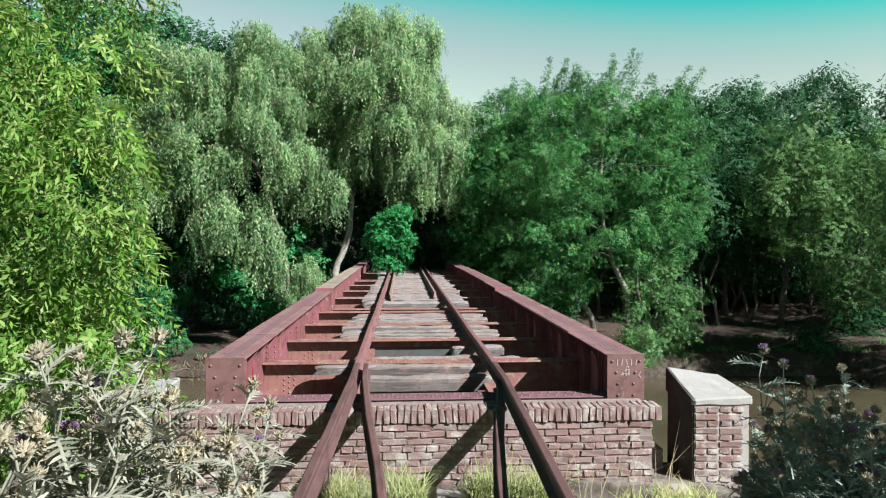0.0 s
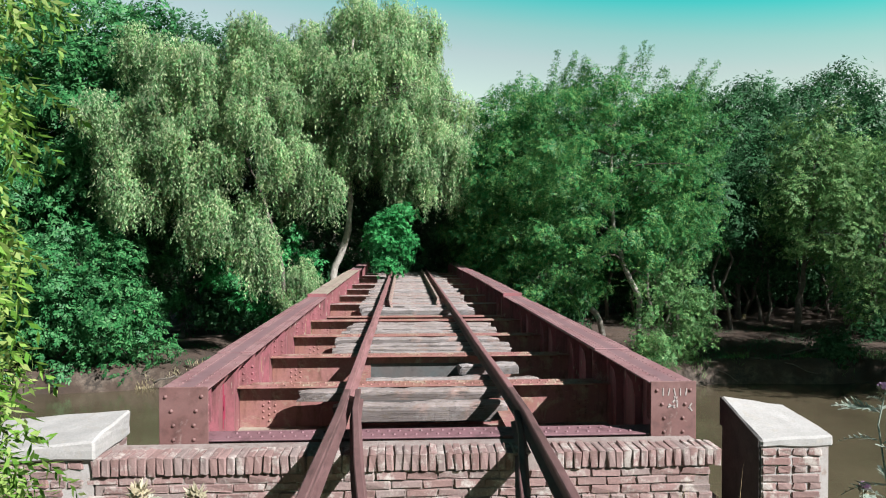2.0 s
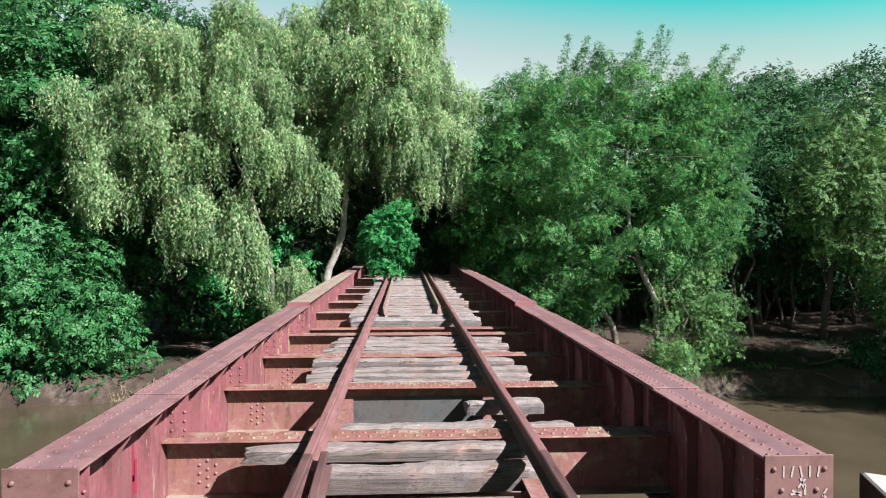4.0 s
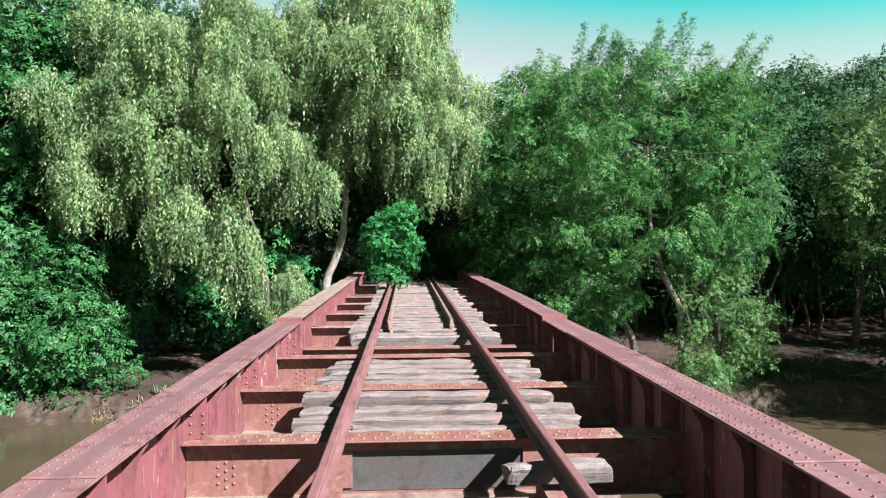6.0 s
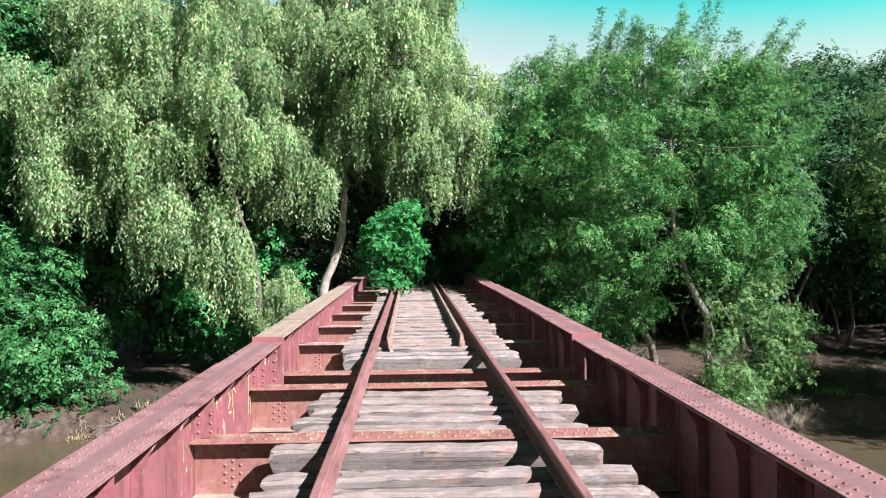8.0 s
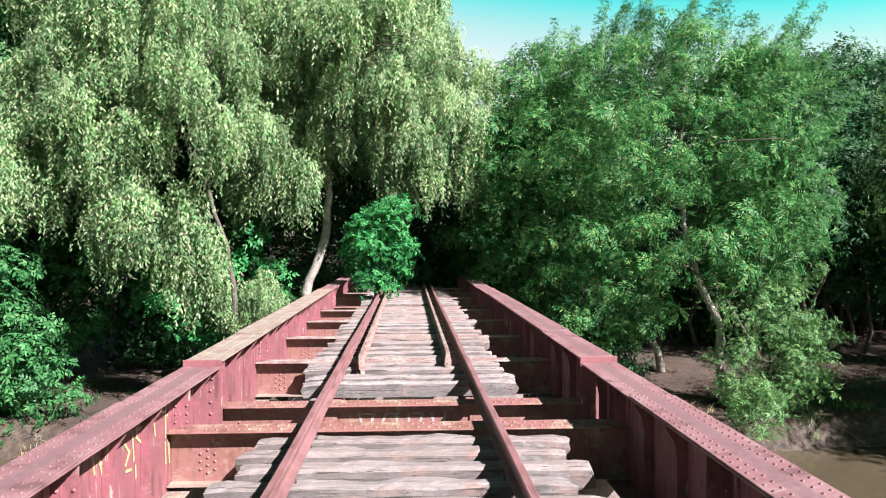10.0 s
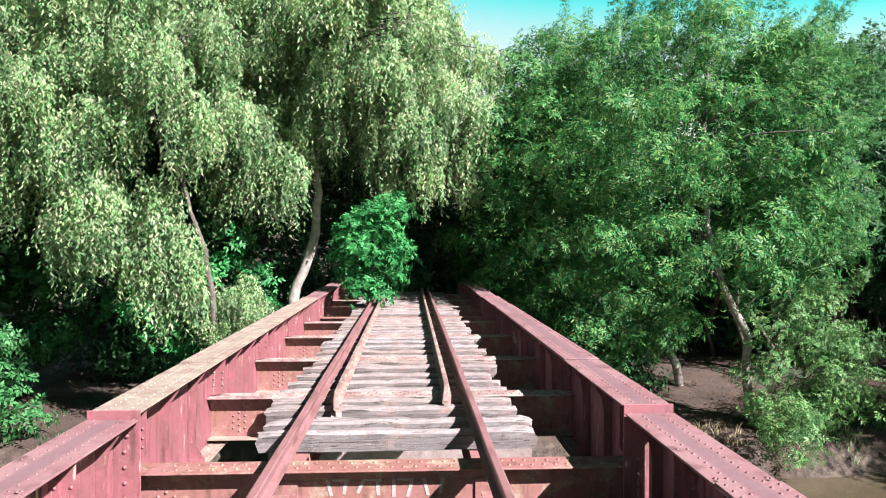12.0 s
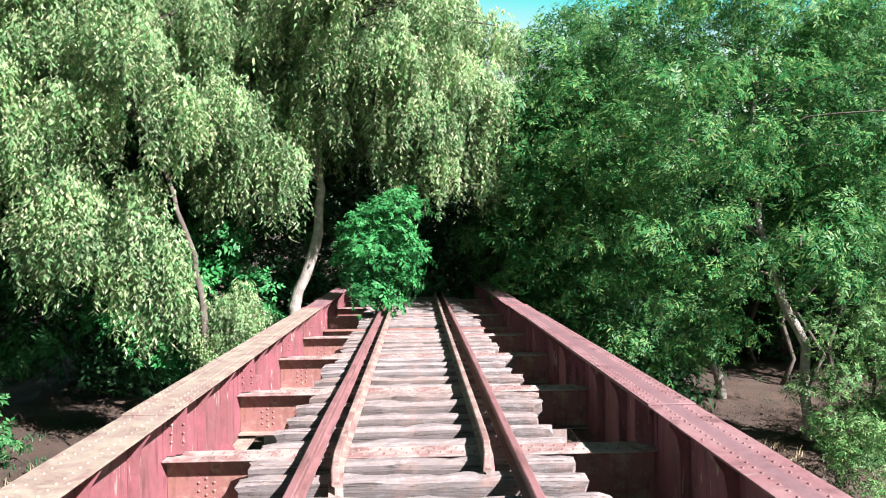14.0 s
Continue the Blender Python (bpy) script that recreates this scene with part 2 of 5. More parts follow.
def leaf_mat(name, dark, mid, light, rough=0.45, clear=0.26):
    m, t, p, out = nodes_of(name)
    g = t.nodes.new("ShaderNodeNewGeometry")
    c = ramp(t, g.outputs["Random Per Island"], [(0, dim(dark)), (0.45, dim(mid)), (1, dim(light))])
    c = mix(t, 0.7, c, ramp(t, noise_of(t, coords(t), 0.9, 3), [(0.35, (0.6, 0.66, 0.62)), (0.65, (1.25, 1.18, 1.02))]), "MULTIPLY")
    link(t, c, p.inputs["Base Color"])
    p.inputs["Roughness"].default_value = rough
    p.inputs["Specular IOR Level"].default_value = 0.15
    tr = t.nodes.new("ShaderNodeBsdfTranslucent")
    link(t, c, tr.inputs["Color"])
    mx = t.nodes.new("ShaderNodeMixShader")
    mx.inputs[0].default_value = clear
    link(t, p.outputs[0], mx.inputs[1])
    link(t, tr.outputs[0], mx.inputs[2])
    link(t, mx.outputs[0], out.inputs["Surface"])
    return m


L_WILLOW = leaf_mat("silvery willow leaf", (0.24, 0.61, 0.24), (0.54, 0.87, 0.43), (0.96, 1.0, 0.68), 0.6, 0.5)
L_NEAR = leaf_mat("yellow green willow leaf", (0.17, 0.42, 0.06), (0.36, 0.64, 0.12), (0.7, 0.84, 0.32), 0.55, 0.42)
L_ASH = leaf_mat("green ash leaf", (0.04, 0.27, 0.085), (0.09, 0.38, 0.115), (0.36, 0.59, 0.2), 0.45, 0.4)
L_DARK = leaf_mat("dark green leaf", (0.035, 0.14, 0.055), (0.065, 0.21, 0.085), (0.15, 0.33, 0.16), 0.45, 0.36)
L_BRIGHT = leaf_mat("bright green leaf", (0.035, 0.27, 0.07), (0.06, 0.4, 0.115), (0.17, 0.6, 0.22), 0.45)
L_BANK = leaf_mat("emerald bank leaf", (0.035, 0.19, 0.06), (0.065, 0.28, 0.09), (0.2, 0.48, 0.2), 0.45)
L_SHRUB = leaf_mat("fresh shrub leaf", (0.08, 0.3, 0.09), (0.17, 0.42, 0.14), (0.4, 0.6, 0.25), 0.5)
L_PALE = leaf_mat("olive green feathery leaf", (0.1, 0.29, 0.09), (0.19, 0.41, 0.13), (0.38, 0.56, 0.23), 0.55)
L_GRASS = leaf_mat("grass blade", (0.3, 0.44, 0.12), (0.58, 0.64, 0.26), (0.92, 0.86, 0.52), 0.6, 0.3)
L_DRY = leaf_mat("dry straw", (0.35, 0.28, 0.16), (0.5, 0.42, 0.26), (0.62, 0.54, 0.36), 0.7, 0.2)
L_LITTER = leaf_mat("brown leaf litter", (0.07, 0.05, 0.035), (0.13, 0.095, 0.06), (0.22, 0.16, 0.1), 0.8, 0.1)
L_THISTLE = leaf_mat("silver thistle leaf", (0.36, 0.37, 0.28), (0.56, 0.55, 0.45), (0.8, 0.75, 0.66), 0.7, 0.2)
L_THISTLE_G = leaf_mat("grey green thistle leaf", (0.36, 0.46, 0.39), (0.54, 0.64, 0.57), (0.76, 0.84, 0.77), 0.7, 0.25)
L_BRACT = leaf_mat("straw thistle bract", (0.52, 0.46, 0.31), (0.72, 0.62, 0.46), (0.9, 0.8, 0.64), 0.7, 0.2)
L_PURPLE = leaf_mat("purple thistle floret", (0.5, 0.25, 0.58), (0.62, 0.38, 0.68), (0.74, 0.52, 0.78), 0.7, 0.2)


# ---------------------------------------------------------------- building blocks
def mesh_ob(name, verts, faces, material, parent=None, label="", smooth=False):
    me = bpy.data.meshes.new(name)
    me.from_pydata([tuple(v) for v in verts], [], faces)
    me.materials.append(material)
    if smooth:
        me.shade_smooth()
    ob = new(name, me)
    if parent:
        ob.parent = parent
    return tagged(ob, label)


def part(name, bm, material, parent, label="", smooth=False):
    me = bpy.data.meshes.new(name)
    bm.to_mesh(me)
    bm.free()
    me.materials.append(material)
    if smooth:
        me.shade_smooth()
    ob = new(name, me)
    if parent:
        ob.parent = parent
    return tagged(ob, label)


def share(name, me, parent, m):
    ob = new(name, me)
    ob.parent = parent
    ob.matrix_local = m
    return ob


def thing(name, label, category, at=(0, 0, 0), group="", kind=""):
    ob = new(name)
    ob.empty_display_size = 0.2
    ob.location = at
    return tagged(ob, label, category, group, kind)


def box(bm, x0, x1, y0, y1, z0, z1, bevel=0.0):
    r = bmesh.ops.create_cube(bm, size=1.0)
    bmesh.ops.scale(bm, vec=(x1 - x0, y1 - y0, z1 - z0), verts=r["verts"])
    bmesh.ops.translate(bm, vec=((x0 + x1) / 2, (y0 + y1) / 2, (z0 + z1) / 2), verts=r["verts"])
    if bevel:
        edges = list({e for v in r["verts"] for e in v.link_edges})
        bmesh.ops.bevel(bm, geom=edges, offset=bevel, segments=1, affect="EDGES")
    return bm


def boxes(*items):
    bm = bmesh.new()
    for it in items:
        box(bm, *it)
    return bm


def prism(bm, poly, y0, y1):
    """A polygon in x and z, drawn out along y."""
    a = [bm.verts.new((x, y0, z)) for x, z in poly]
    b = [bm.verts.new((x, y1, z)) for x, z in poly]
    bm.faces.new(a)
    bm.faces.new(b[::-1])
    n = len(poly)
    for i in range(n):
        bm.faces.new((a[i], b[i], b[(i + 1) % n], a[(i + 1) % n]))
    bmesh.ops.recalc_face_normals(bm, faces=bm.faces)
    return bm


def tube_data(pts, radii, sides=8, wob=0.0, seed=0):
    """Vertices and faces of a tapered limb along a line of points."""
    rnd = random.Random(seed)
    pts = [Vector(p) for p in pts]
    verts, faces = [], []
    side = Vector((1, 0, 0))
    for i, p in enumerate(pts):
        d = (pts[min(i + 1, len(pts) - 1)] - pts[max(i - 1, 0)]).normalized()
        side = (side - d * side.dot(d)).normalized()
        up = d.cross(side)
        for k in range(sides):
            a = 2 * math.pi * k / sides
            r = radii[i] * (1 + wob * (rnd.random() - 0.5))
            verts.append(p + side * (math.cos(a) * r) + up * (math.sin(a) * r))
    for i in range(len(pts) - 1):
        for k in range(sides):
            a, b = i * sides + k, i * sides + (k + 1) % sides
            faces.append((a, b, b + sides, a + sides))
    faces.append(tuple(range(sides))[::-1])
    n = len(verts)
    faces.append(tuple(range(n - sides, n)))
    return verts, faces


def bent(a, b, n, sag, rnd, stray=0.07):
    """A wandering line from a to b; sag lifts its middle."""
    a, b = Vector(a), Vector(b)
    w = (b - a).length * stray
    out = []
    for i in range(n + 1):
        f = i / n
        p = a.lerp(b, f)
        p.z += sag * math.sin(math.pi * f)
        if 0 < i < n:
            p += Vector((rnd.uniform(-w, w), rnd.uniform(-w, w), rnd.uniform(-w, w) * 0.5))
        out.append(p)
    return out


def rivet_mesh():
    """A domed rivet head, 34 mm wide, standing on z = 0."""
    vs, fs, n = [], [], 8
    for r, z in ((0.016, 0.0), (0.012, 0.009)):
        for k in range(n):
            a = 2 * math.pi * k / n
            vs.append((r * math.cos(a), r * math.sin(a), z))
    vs.append((0, 0, 0.014))
    for k in range(n):
        j = (k + 1) % n
        fs += [(k, j, n + j, n + k), (n + k, n + j, 2 * n)]
    return vs, fs


RV, RF = rivet_mesh()


def rivets(name, places, material, parent, turn=None, size=1.0):
    """Many rivet heads in one mesh; turn rotates the head out of the z axis."""
    m = (turn or Matrix()).to_3x3()
    base = np.array([m @ (Vector(v) * size) for v in RV])
    verts = (base[None] + np.array(places)[:, None]).reshape(-1, 3)
    faces = [tuple(i + k * len(RV) for i in f) for k in range(len(places)) for f in RF]
    ob = mesh_ob(name, verts, faces, material, parent, smooth=True)
    return tagged(ob, kind="stuff")


FACE_CAM = Matrix.Rotation(radians(90), 4, "X")
FACE_RIGHT = Matrix.Rotation(radians(90), 4, "Y")
FACE_LEFT = Matrix.Rotation(radians(-90), 4, "Y")

# ---------------------------------------------------------------- ground and water
WATER_Z = -4.5


def top_of_bank(y):
    return -0.35 - 0.7 * min(1, max(0, (y + 5.0) / 3.6))


def ground_z(x, y):
    out = math.hypot(max(0, abs(x + 0.15) - 3.5), max(0, y - 0.4))
    near = max(-5.6, top_of_bank(y) - 1.25 * out) if y < 8 else -5.6
    edge = 21.4 + 0.9 * noise.noise((x * 0.16, 3.1, 0)) + 0.25 * noise.noise((x * 0.9, 1, 0))
    edge -= 1.6 * max(0, x - 19.3)
    d = y - edge
    if d < 0:
        far = max(-5.6, WATER_Z + 0.5 * d)
    else:
        far = WATER_Z + min(d, 0.4) * 2.1 + max(0, d - 0.4) * 0.07
        far = min(far, -2.4 + 0.01 * d)
    z = max(near, far)
    n = noise.noise((x * 0.45, y * 0.45, 0)) * 0.16 + noise.noise((x * 1.7, y * 1.7, 4)) * 0.06 + noise.noise((x * 4.1, y * 4.1, 9)) * 0.03
    return z + n * (0.5 if y < 8 else 1.5)


def spread(fine0, fine1, stepsize, far):
    out = list(np.arange(fine0, fine1 + 1e-6, stepsize))
    d, v = stepsize, fine1
    while v < far:
        d *= 1.35
        v += d
        out.append(v)
    d, v = stepsize, fine0
    while v > -far:
        d *= 1.35
        v -= d
        out.insert(0, v)
    return out


xs, ys = spread(-24, 30, 0.4, 1500), spread(-9, 44, 0.4, 1500)
gv = [(x, y, ground_z(x, y)) for y in ys for x in xs]
nx = len(xs)
gf = [(j * nx + i, j * nx + i + 1, (j + 1) * nx + i + 1, (j + 1) * nx + i) for j in range(len(ys) - 1) for i in range(nx - 1)]
tagged(mesh_ob("ground", gv, gf, M_SOIL, smooth=True), "brown earth river banks with leaf litter", "ground", kind="structure")
tagged(mesh_ob("water", [(-160, -30, WATER_Z), (160, -30, WATER_Z), (160, 26, WATER_Z), (-160, 26, WATER_Z)], [(0, 1, 2, 3)], M_WATER),
       "muddy brown river water, almost still", "water", kind="structure")

# ---------------------------------------------------------------- bridge girders
GX, FW = 2.255, 0.215
SPANS = [(0.0, 9.46, 0.245, [0.17, 2.05, 4.08, 6.2, 8.44]), (9.5, 20.9, 0.3, [9.68, 12.2, 14.76, 17.36, 19.75]), (20.95, 29.5, 0.28, [21.2, 23.4, 25.6, 27.8])]


def girder(side, y0, y1, top, beams, flange_paint, label):
    """A riveted plate girder; side -1 or 1."""
    g = thing("plate_girder", label, "girder", (side * GX, y0, 0), "bridge girders")
    n = y1 - y0
    bot = -0.74
    inn = -side  # towards the track
    part("web", boxes((-0.008, 0.008, 0.01, n - 0.01, bot, top - 0.03)), M_WEB, g)
    part("top_flange", boxes((-FW, FW, 0.0, n, top - 0.016, top, 0.003)), flange_paint, g)
    c0, c1 = 0.2 * n, 0.82 * n
    part("cover_plate", boxes((-FW + 0.004, FW - 0.004, c0, c1, top + 0.0005, top + 0.014, 0.003)), flange_paint, g)
    part("bottom_flange", boxes((-FW, FW, 0.0, n, bot - 0.02, bot, 0.003)), M_LICHEN, g)
    rivets("bottom_rivets", [(inn * x, 0.1 + 0.1 * i, bot) for i in range(int(n * 10) - 1) for x in (0.06, 0.16)], M_LICHEN, g, None, 0.8)
    for s in (-1, 1):
        x = s * 0.01
        part("top_angle", boxes((min(x, x + s * 0.1), max(x, x + s * 0.1), 0.02, n - 0.02, top - 0.03, top - 0.018), (min(x, x + s * 0.012), max(x, x + s * 0.012), 0.02, n - 0.02, top - 0.13, top - 0.031)), M_WEB, g)
    for y in ((0.0,) if y0 == 0 else (0.0, n)):
        out = -1 if y == 0 else 1
        part("end_plate", boxes((-FW - 0.003, FW + 0.003, min(y, y + out * 0.014), max(y, y + out * 0.014), bot, top + 0.016, 0.004)), M_END if y0 + y == 0 else M_WEB, g)
    rows = []
    rnd = random.Random(int(y0 * 10) + side)
    k = 0
    y = 0.05
    while y < n - 0.04:
        z = top + 0.014 if c0 < y < c1 else top
        for x in (-0.09, 0.09):
            rows.append((x, y, z))
        if c0 < y < c1 or k % 6 == 0:
            for x in (-0.165, 0.165):
                rows.append((x, y + (0.05 if c0 < y < c1 else 0), z))
        y += 0.1
        k += 1
    rivets("flange_rivets", rows, M_LICHEN if flange_paint is M_LICHEN else M_RIVET, g, None, 0.78)
    ends = [(x * 0.5, -0.014, top - 0.07 - 0.13 * i) for i in range(7) for x in (-0.18 - (0.14 if i == 0 else 0.04 if i == 1 else 0), 0.18 + (0.14 if i == 0 else 0.04 if i == 1 else 0))]
    rivets("end_rivets", ends, M_END if y0 == 0 else M_WEB, g, FACE_CAM, 1.15)
    # gussets over the beams, stiffeners between them
    zb = -0.17
    stops = [b - y0 for b in beams]
    side_rows = []
    for b in stops:
        w = FW - 0.02
        bm = bmesh.new()
        poly = [(0.01, top - 0.02), (w, top - 0.02), (w, zb + 0.07), (w - 0.02, zb + 0.03), (w - 0.06, zb + 0.006), (0.01, zb + 0.006)]
        prism(bm, [(inn * x, z) for x, z in poly], b - 0.006, b + 0.006)
        part("gusset", bm, M_WEB, g)
        part("gusset_angle", boxes((min(inn * 0.01, inn * 0.09), max(inn * 0.01, inn * 0.09), b - 0.02, b - 0.007, zb, top - 0.14),
                                   (min(inn * 0.01, inn * 0.022), max(inn * 0.01, inn * 0.022), b - 0.1, b - 0.021, zb, top - 0.14)), M_WEB, g)
        side_rows += [(inn * x, b - 0.02 if x < 0.1 else b - 0.006, top - 0.19 - 0.08 * i) for i in range(3) for x in (0.06, 0.165)]
    if side_rows:
        rivets("gusset_rivets", side_rows, M_WEB, g, FACE_CAM, 0.85)
    web_rows = []
    ext = [stops[0] - 2.1] + stops + [stops[-1] + 2.1]
    for a, b in zip(ext[:-1], ext[1:]):
        for f in (1 / 3, 2 / 3):
            y = a + (b - a) * f
            if not 0.12 < y < n - 0.12:
                continue
            bm = bmesh.new()
            poly = [(0.01, top - 0.02), (FW - 0.02, top - 0.02), (FW - 0.03, top - 0.06), (0.12, top - 0.16), (0.095, top - 0.3), (0.095, bot + 0.2), (0.19, bot + 0.06), (0.19, bot), (0.01, bot)]
            prism(bm, [(inn * x, z) for x, z in poly], y - 0.006, y + 0.006)
            part("stiffener", bm, M_WEB, g)
            part("stiffener_angle", boxes((min(inn * 0.009, inn * 0.02), max(inn * 0.009, inn * 0.02), y + 0.007, y + 0.085, bot, top - 0.14)), M_WEB, g)
            web_rows += [(inn * 0.02, y + 0.05, top - 0.2 - 0.1 * i) for i in range(7)]
            bm = bmesh.new()
            prism(bm, [(-inn * x, z) for x, z in poly], y - 0.006, y + 0.006)
            part("stiffener", bm, M_WEB, g)
    rivets("web_rivets", web_rows, M_WEB, g, FACE_RIGHT if inn > 0 else FACE_LEFT, 0.8)
    return g


for i, (y0, y1, top, beams) in enumerate(SPANS):
    for side in (-1, 1):
        paint = M_LICHEN if (i == 1 and side < 0) else M_FLANGE
        girder(side, y0, y1, top, beams, paint,
               "red riveted steel plate girder with lichened yellowish top flange" if paint is M_LICHEN else "rust red riveted steel plate girder of the railway bridge")


# ---------------------------------------------------------------- floor beams and stringers
def floor_beam(y, first):
    g = thing("floor_beam", "red riveted steel cross beam between the girders", "beam", (0, y, 0), "bridge cross beams")
    w, top, bot = GX - 0.012, (-0.235 if first else -0.17 if y < 9 else -0.182), -0.68
    part("top_plate", boxes((-w, w, -0.15, 0.15, top - 0.014, top, 0.003)), M_SKY_SHEEN if y < 1 else M_BEAM if first or y < 9 else M_DUSTY, g)
    part("web", boxes((-w, w, -0.006, 0.006, bot, top - 0.014)), M_BEAM, g)
    part("bottom_plate", boxes((-w, w, -0.15, 0.15, bot - 0.014, bot, 0.003)), M_LICHEN, g)
    for s in (-1, 1):
        part("top_angle", boxes((-w, w, min(s * 0.007, s * 0.019), max(s * 0.007, s * 0.019), top - 0.115, top - 0.015), (-w, w, min(s * 0.02, s * 0.1), max(s * 0.02, s * 0.1), top - 0.027, top - 0.015)), M_BEAM, g)
    part("web_plate", boxes((-0.8, 0.8, -0.0135, -0.0075, bot + 0.03, top - 0.13)), M_GREY if 1 < y < 7 else M_BEAM, g, "grey green primed patch plate" if 1 < y < 7 else "")
    rows = []
    x = -w + 0.35
    while x < w - 0.3:
        rows += [(x, -0.06, top), (x + 0.05, 0.06, top)]
        x += 0.102
    rivets("plate_rivets", rows, M_SKY_SHEEN if y < 1 else M_BEAM, g)
    ends = [(s * (w - 0.28 - 0.07 * c), -0.0065, top - 0.17 - 0.075 * r - (0.037 if c % 2 else 0)) for s in (-1, 1) for c in range(3) for r in range(4)]
    rivets("end_rivets", ends, M_BEAM, g, FACE_CAM, 0.95)
    for s in (-1, 1):
        part("stringer_bracket", boxes((s * 0.87 - 0.1, s * 0.87 + 0.1, -0.035, -0.0145, bot + 0.06, top - 0.12, 0.003)), M_BEAM, g)


for i, (y0, y1, top, beams) in enumerate(SPANS):
    for k, b in enumerate(beams):
        floor_beam(b, k == 0)


def stringer(x, y0, y1):
    g = thing("stringer", "rusted steel stringer carrying the sleepers", "beam", (x, y0, 0), "bridge stringers")
    n = y1 - y0
    part("top_flange", boxes((-0.08, 0.08, 0, n, -0.378, -0.362)), M_BEAM, g)
    part("web", boxes((-0.006, 0.006, 0, n, -0.655, -0.378)), M_BEAM, g)
    part("bottom_flange", boxes((-0.08, 0.08, 0, n, -0.67, -0.655)), M_BEAM, g)


for y0, y1, top, beams in SPANS:
    for a, b in zip(beams[:-1], beams[1:]):
        for s in (-1, 1):
            stringer(s * 0.87, a + 0.16, b - 0.16)
    for s in (-1, 1):
        stringer(s * 0.87, beams[-1] + 0.16, y1 - 0.1)


# ---------------------------------------------------------------- sleepers
def sleeper(y, x0=-1.38, x1=1.38, wide=0.25, high=0.25, top=-0.165, turn=0.0, seed=0):
    rnd = random.Random(seed * 7 + 1)
    n = 26
    prof = [(-0.5, -0.5), (-0.5, 0.14), (-0.43, 0.37), (-0.2, 0.5), (0.2, 0.49), (0.43, 0.36), (0.5, 0.14), (0.5, -0.5)]
    wear = [rnd.uniform(0.6, 1.3) for _ in prof]
    verts, faces = [], []
    k = len(prof)
    for i in range(n + 1):
        f = i / n
        x = (f - 0.5) * (x1 - x0)
        e = 1.0 - 0.12 * max(0, 1 - min(f, 1 - f) * n * 0.8)
        for j, (a, b) in enumerate(prof):
            q = noise.noise((x * 2.2, a * 2 + seed * 3.7, b * 2)) * 0.026 * wear[j] + noise.noise((x * 9, a * 5 + seed * 1.3, b * 5)) * 0.012
            ex = 0.0
            if i in (0, n):
                ex = rnd.uniform(-0.035, 0.03)
            verts.append((x + ex, a * wide * e + q * (1 if a > 0 else -1), (b - 0.5) * high + (q - 0.004 if b > 0 else 0) - (1 - e) * 0.12 * (b > 0)))
    for i in range(n):
        for j in range(k):
            a, b = i * k + j, i * k + (j + 1) % k
            faces.append((a, a + k, b + k, b))
    faces += [tuple(range(k)), tuple(range(n * k, n * k + k))[::-1]]
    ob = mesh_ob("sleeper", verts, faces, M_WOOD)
    ob.data.materials.append(M_WOOD_SHADE)
    # side faces take the darker copy, so their shade is painted in
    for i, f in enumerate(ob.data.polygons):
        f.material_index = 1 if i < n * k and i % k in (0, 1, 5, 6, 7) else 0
    ob.matrix_world = pose((x0 + x1) / 2, y, top, rnd.uniform(-1.5, 1.5), 0, turn)
    worn = "broken short" if x1 - x0 < 2.2 else "split" if wide > 0.27 else "weathered"
    return tagged(ob, f"{worn} grey timber sleeper laid across the bridge stringers", "sleeper", "bridge sleepers")


rnd = random.Random(5)
# y, x0, x1, width, height, top of the first, broken sleepers
for k, (y, x0, x1, wide, high, top) in enumerate(((1.55, -1.05, 0.92, 0.3, 0.19, -0.272), (1.74, -1.48, 0.92, 0.28, 0.105, -0.162), (2.42, -0.74, 0.84, 0.24, 0.24, -0.17), (2.46, 1.02, 1.45, 0.26, 0.2, -0.19), (3.24, 0.5, 1.34, 0.24, 0.13, -0.16))):
    sleeper(y, x0, x1, wide, high, top, rnd.uniform(-1.5, 1.5), 60 + k)
ROWS_OF_SLEEPERS = [(4.42, 0.28), (4.8, 0.26), (5.16, 0.26), (5.89, 0.3), (6.5, 0.28), (6.93, 0.27), (7.33, 0.27), (7.72, 0.27), (8.1, 0.28)]
stations = [10.5 - 0.27] + SPANS[1][3][1:] + [20.75]
for a, b in zip(stations[:-1], stations[1:]):
    for y in np.linspace(a + 0.27, b - 0.26, 1 + round((b - a - 0.53) / 0.48)):
        ROWS_OF_SLEEPERS.append((float(y) + rnd.uniform(-0.03, 0.03) * (b - y > 0.4), rnd.uniform(0.19, 0.23)))
y = 21.6
while y < 29:
    if min(abs(y - b) for b in SPANS[2][3]) > 0.26:
        ROWS_OF_SLEEPERS.append((y, 0.25))
    y += 0.44
for k, (y, wide) in enumerate(ROWS_OF_SLEEPERS):
    d = rnd.uniform(-0.09, 0.1)
    sleeper(y, -1.38 + d, 1.45 + d + rnd.uniform(-0.08, 0.08), wide, 0.19, (-0.148 if 5.8 < y < 6 or y > 10 else -0.162) - rnd.uniform(0, 0.022), rnd.uniform(-1.3, 1.3), k)

# ---------------------------------------------------------------- rails
RAIL = [(-0.066, -0.15), (-0.066, -0.138), (-0.016, -0.122), (-0.0085, -0.108), (-0.0085, -0.047), (-0.034, -0.036), (-0.036, -0.008), (-0.026, 0.0),
        (0.026, 0.0), (0.036, -0.008), (0.034, -0.036), (0.0085, -0.047), (0.0085, -0.108), (0.016, -0.122), (0.066, -0.138), (0.066, -0.15)]


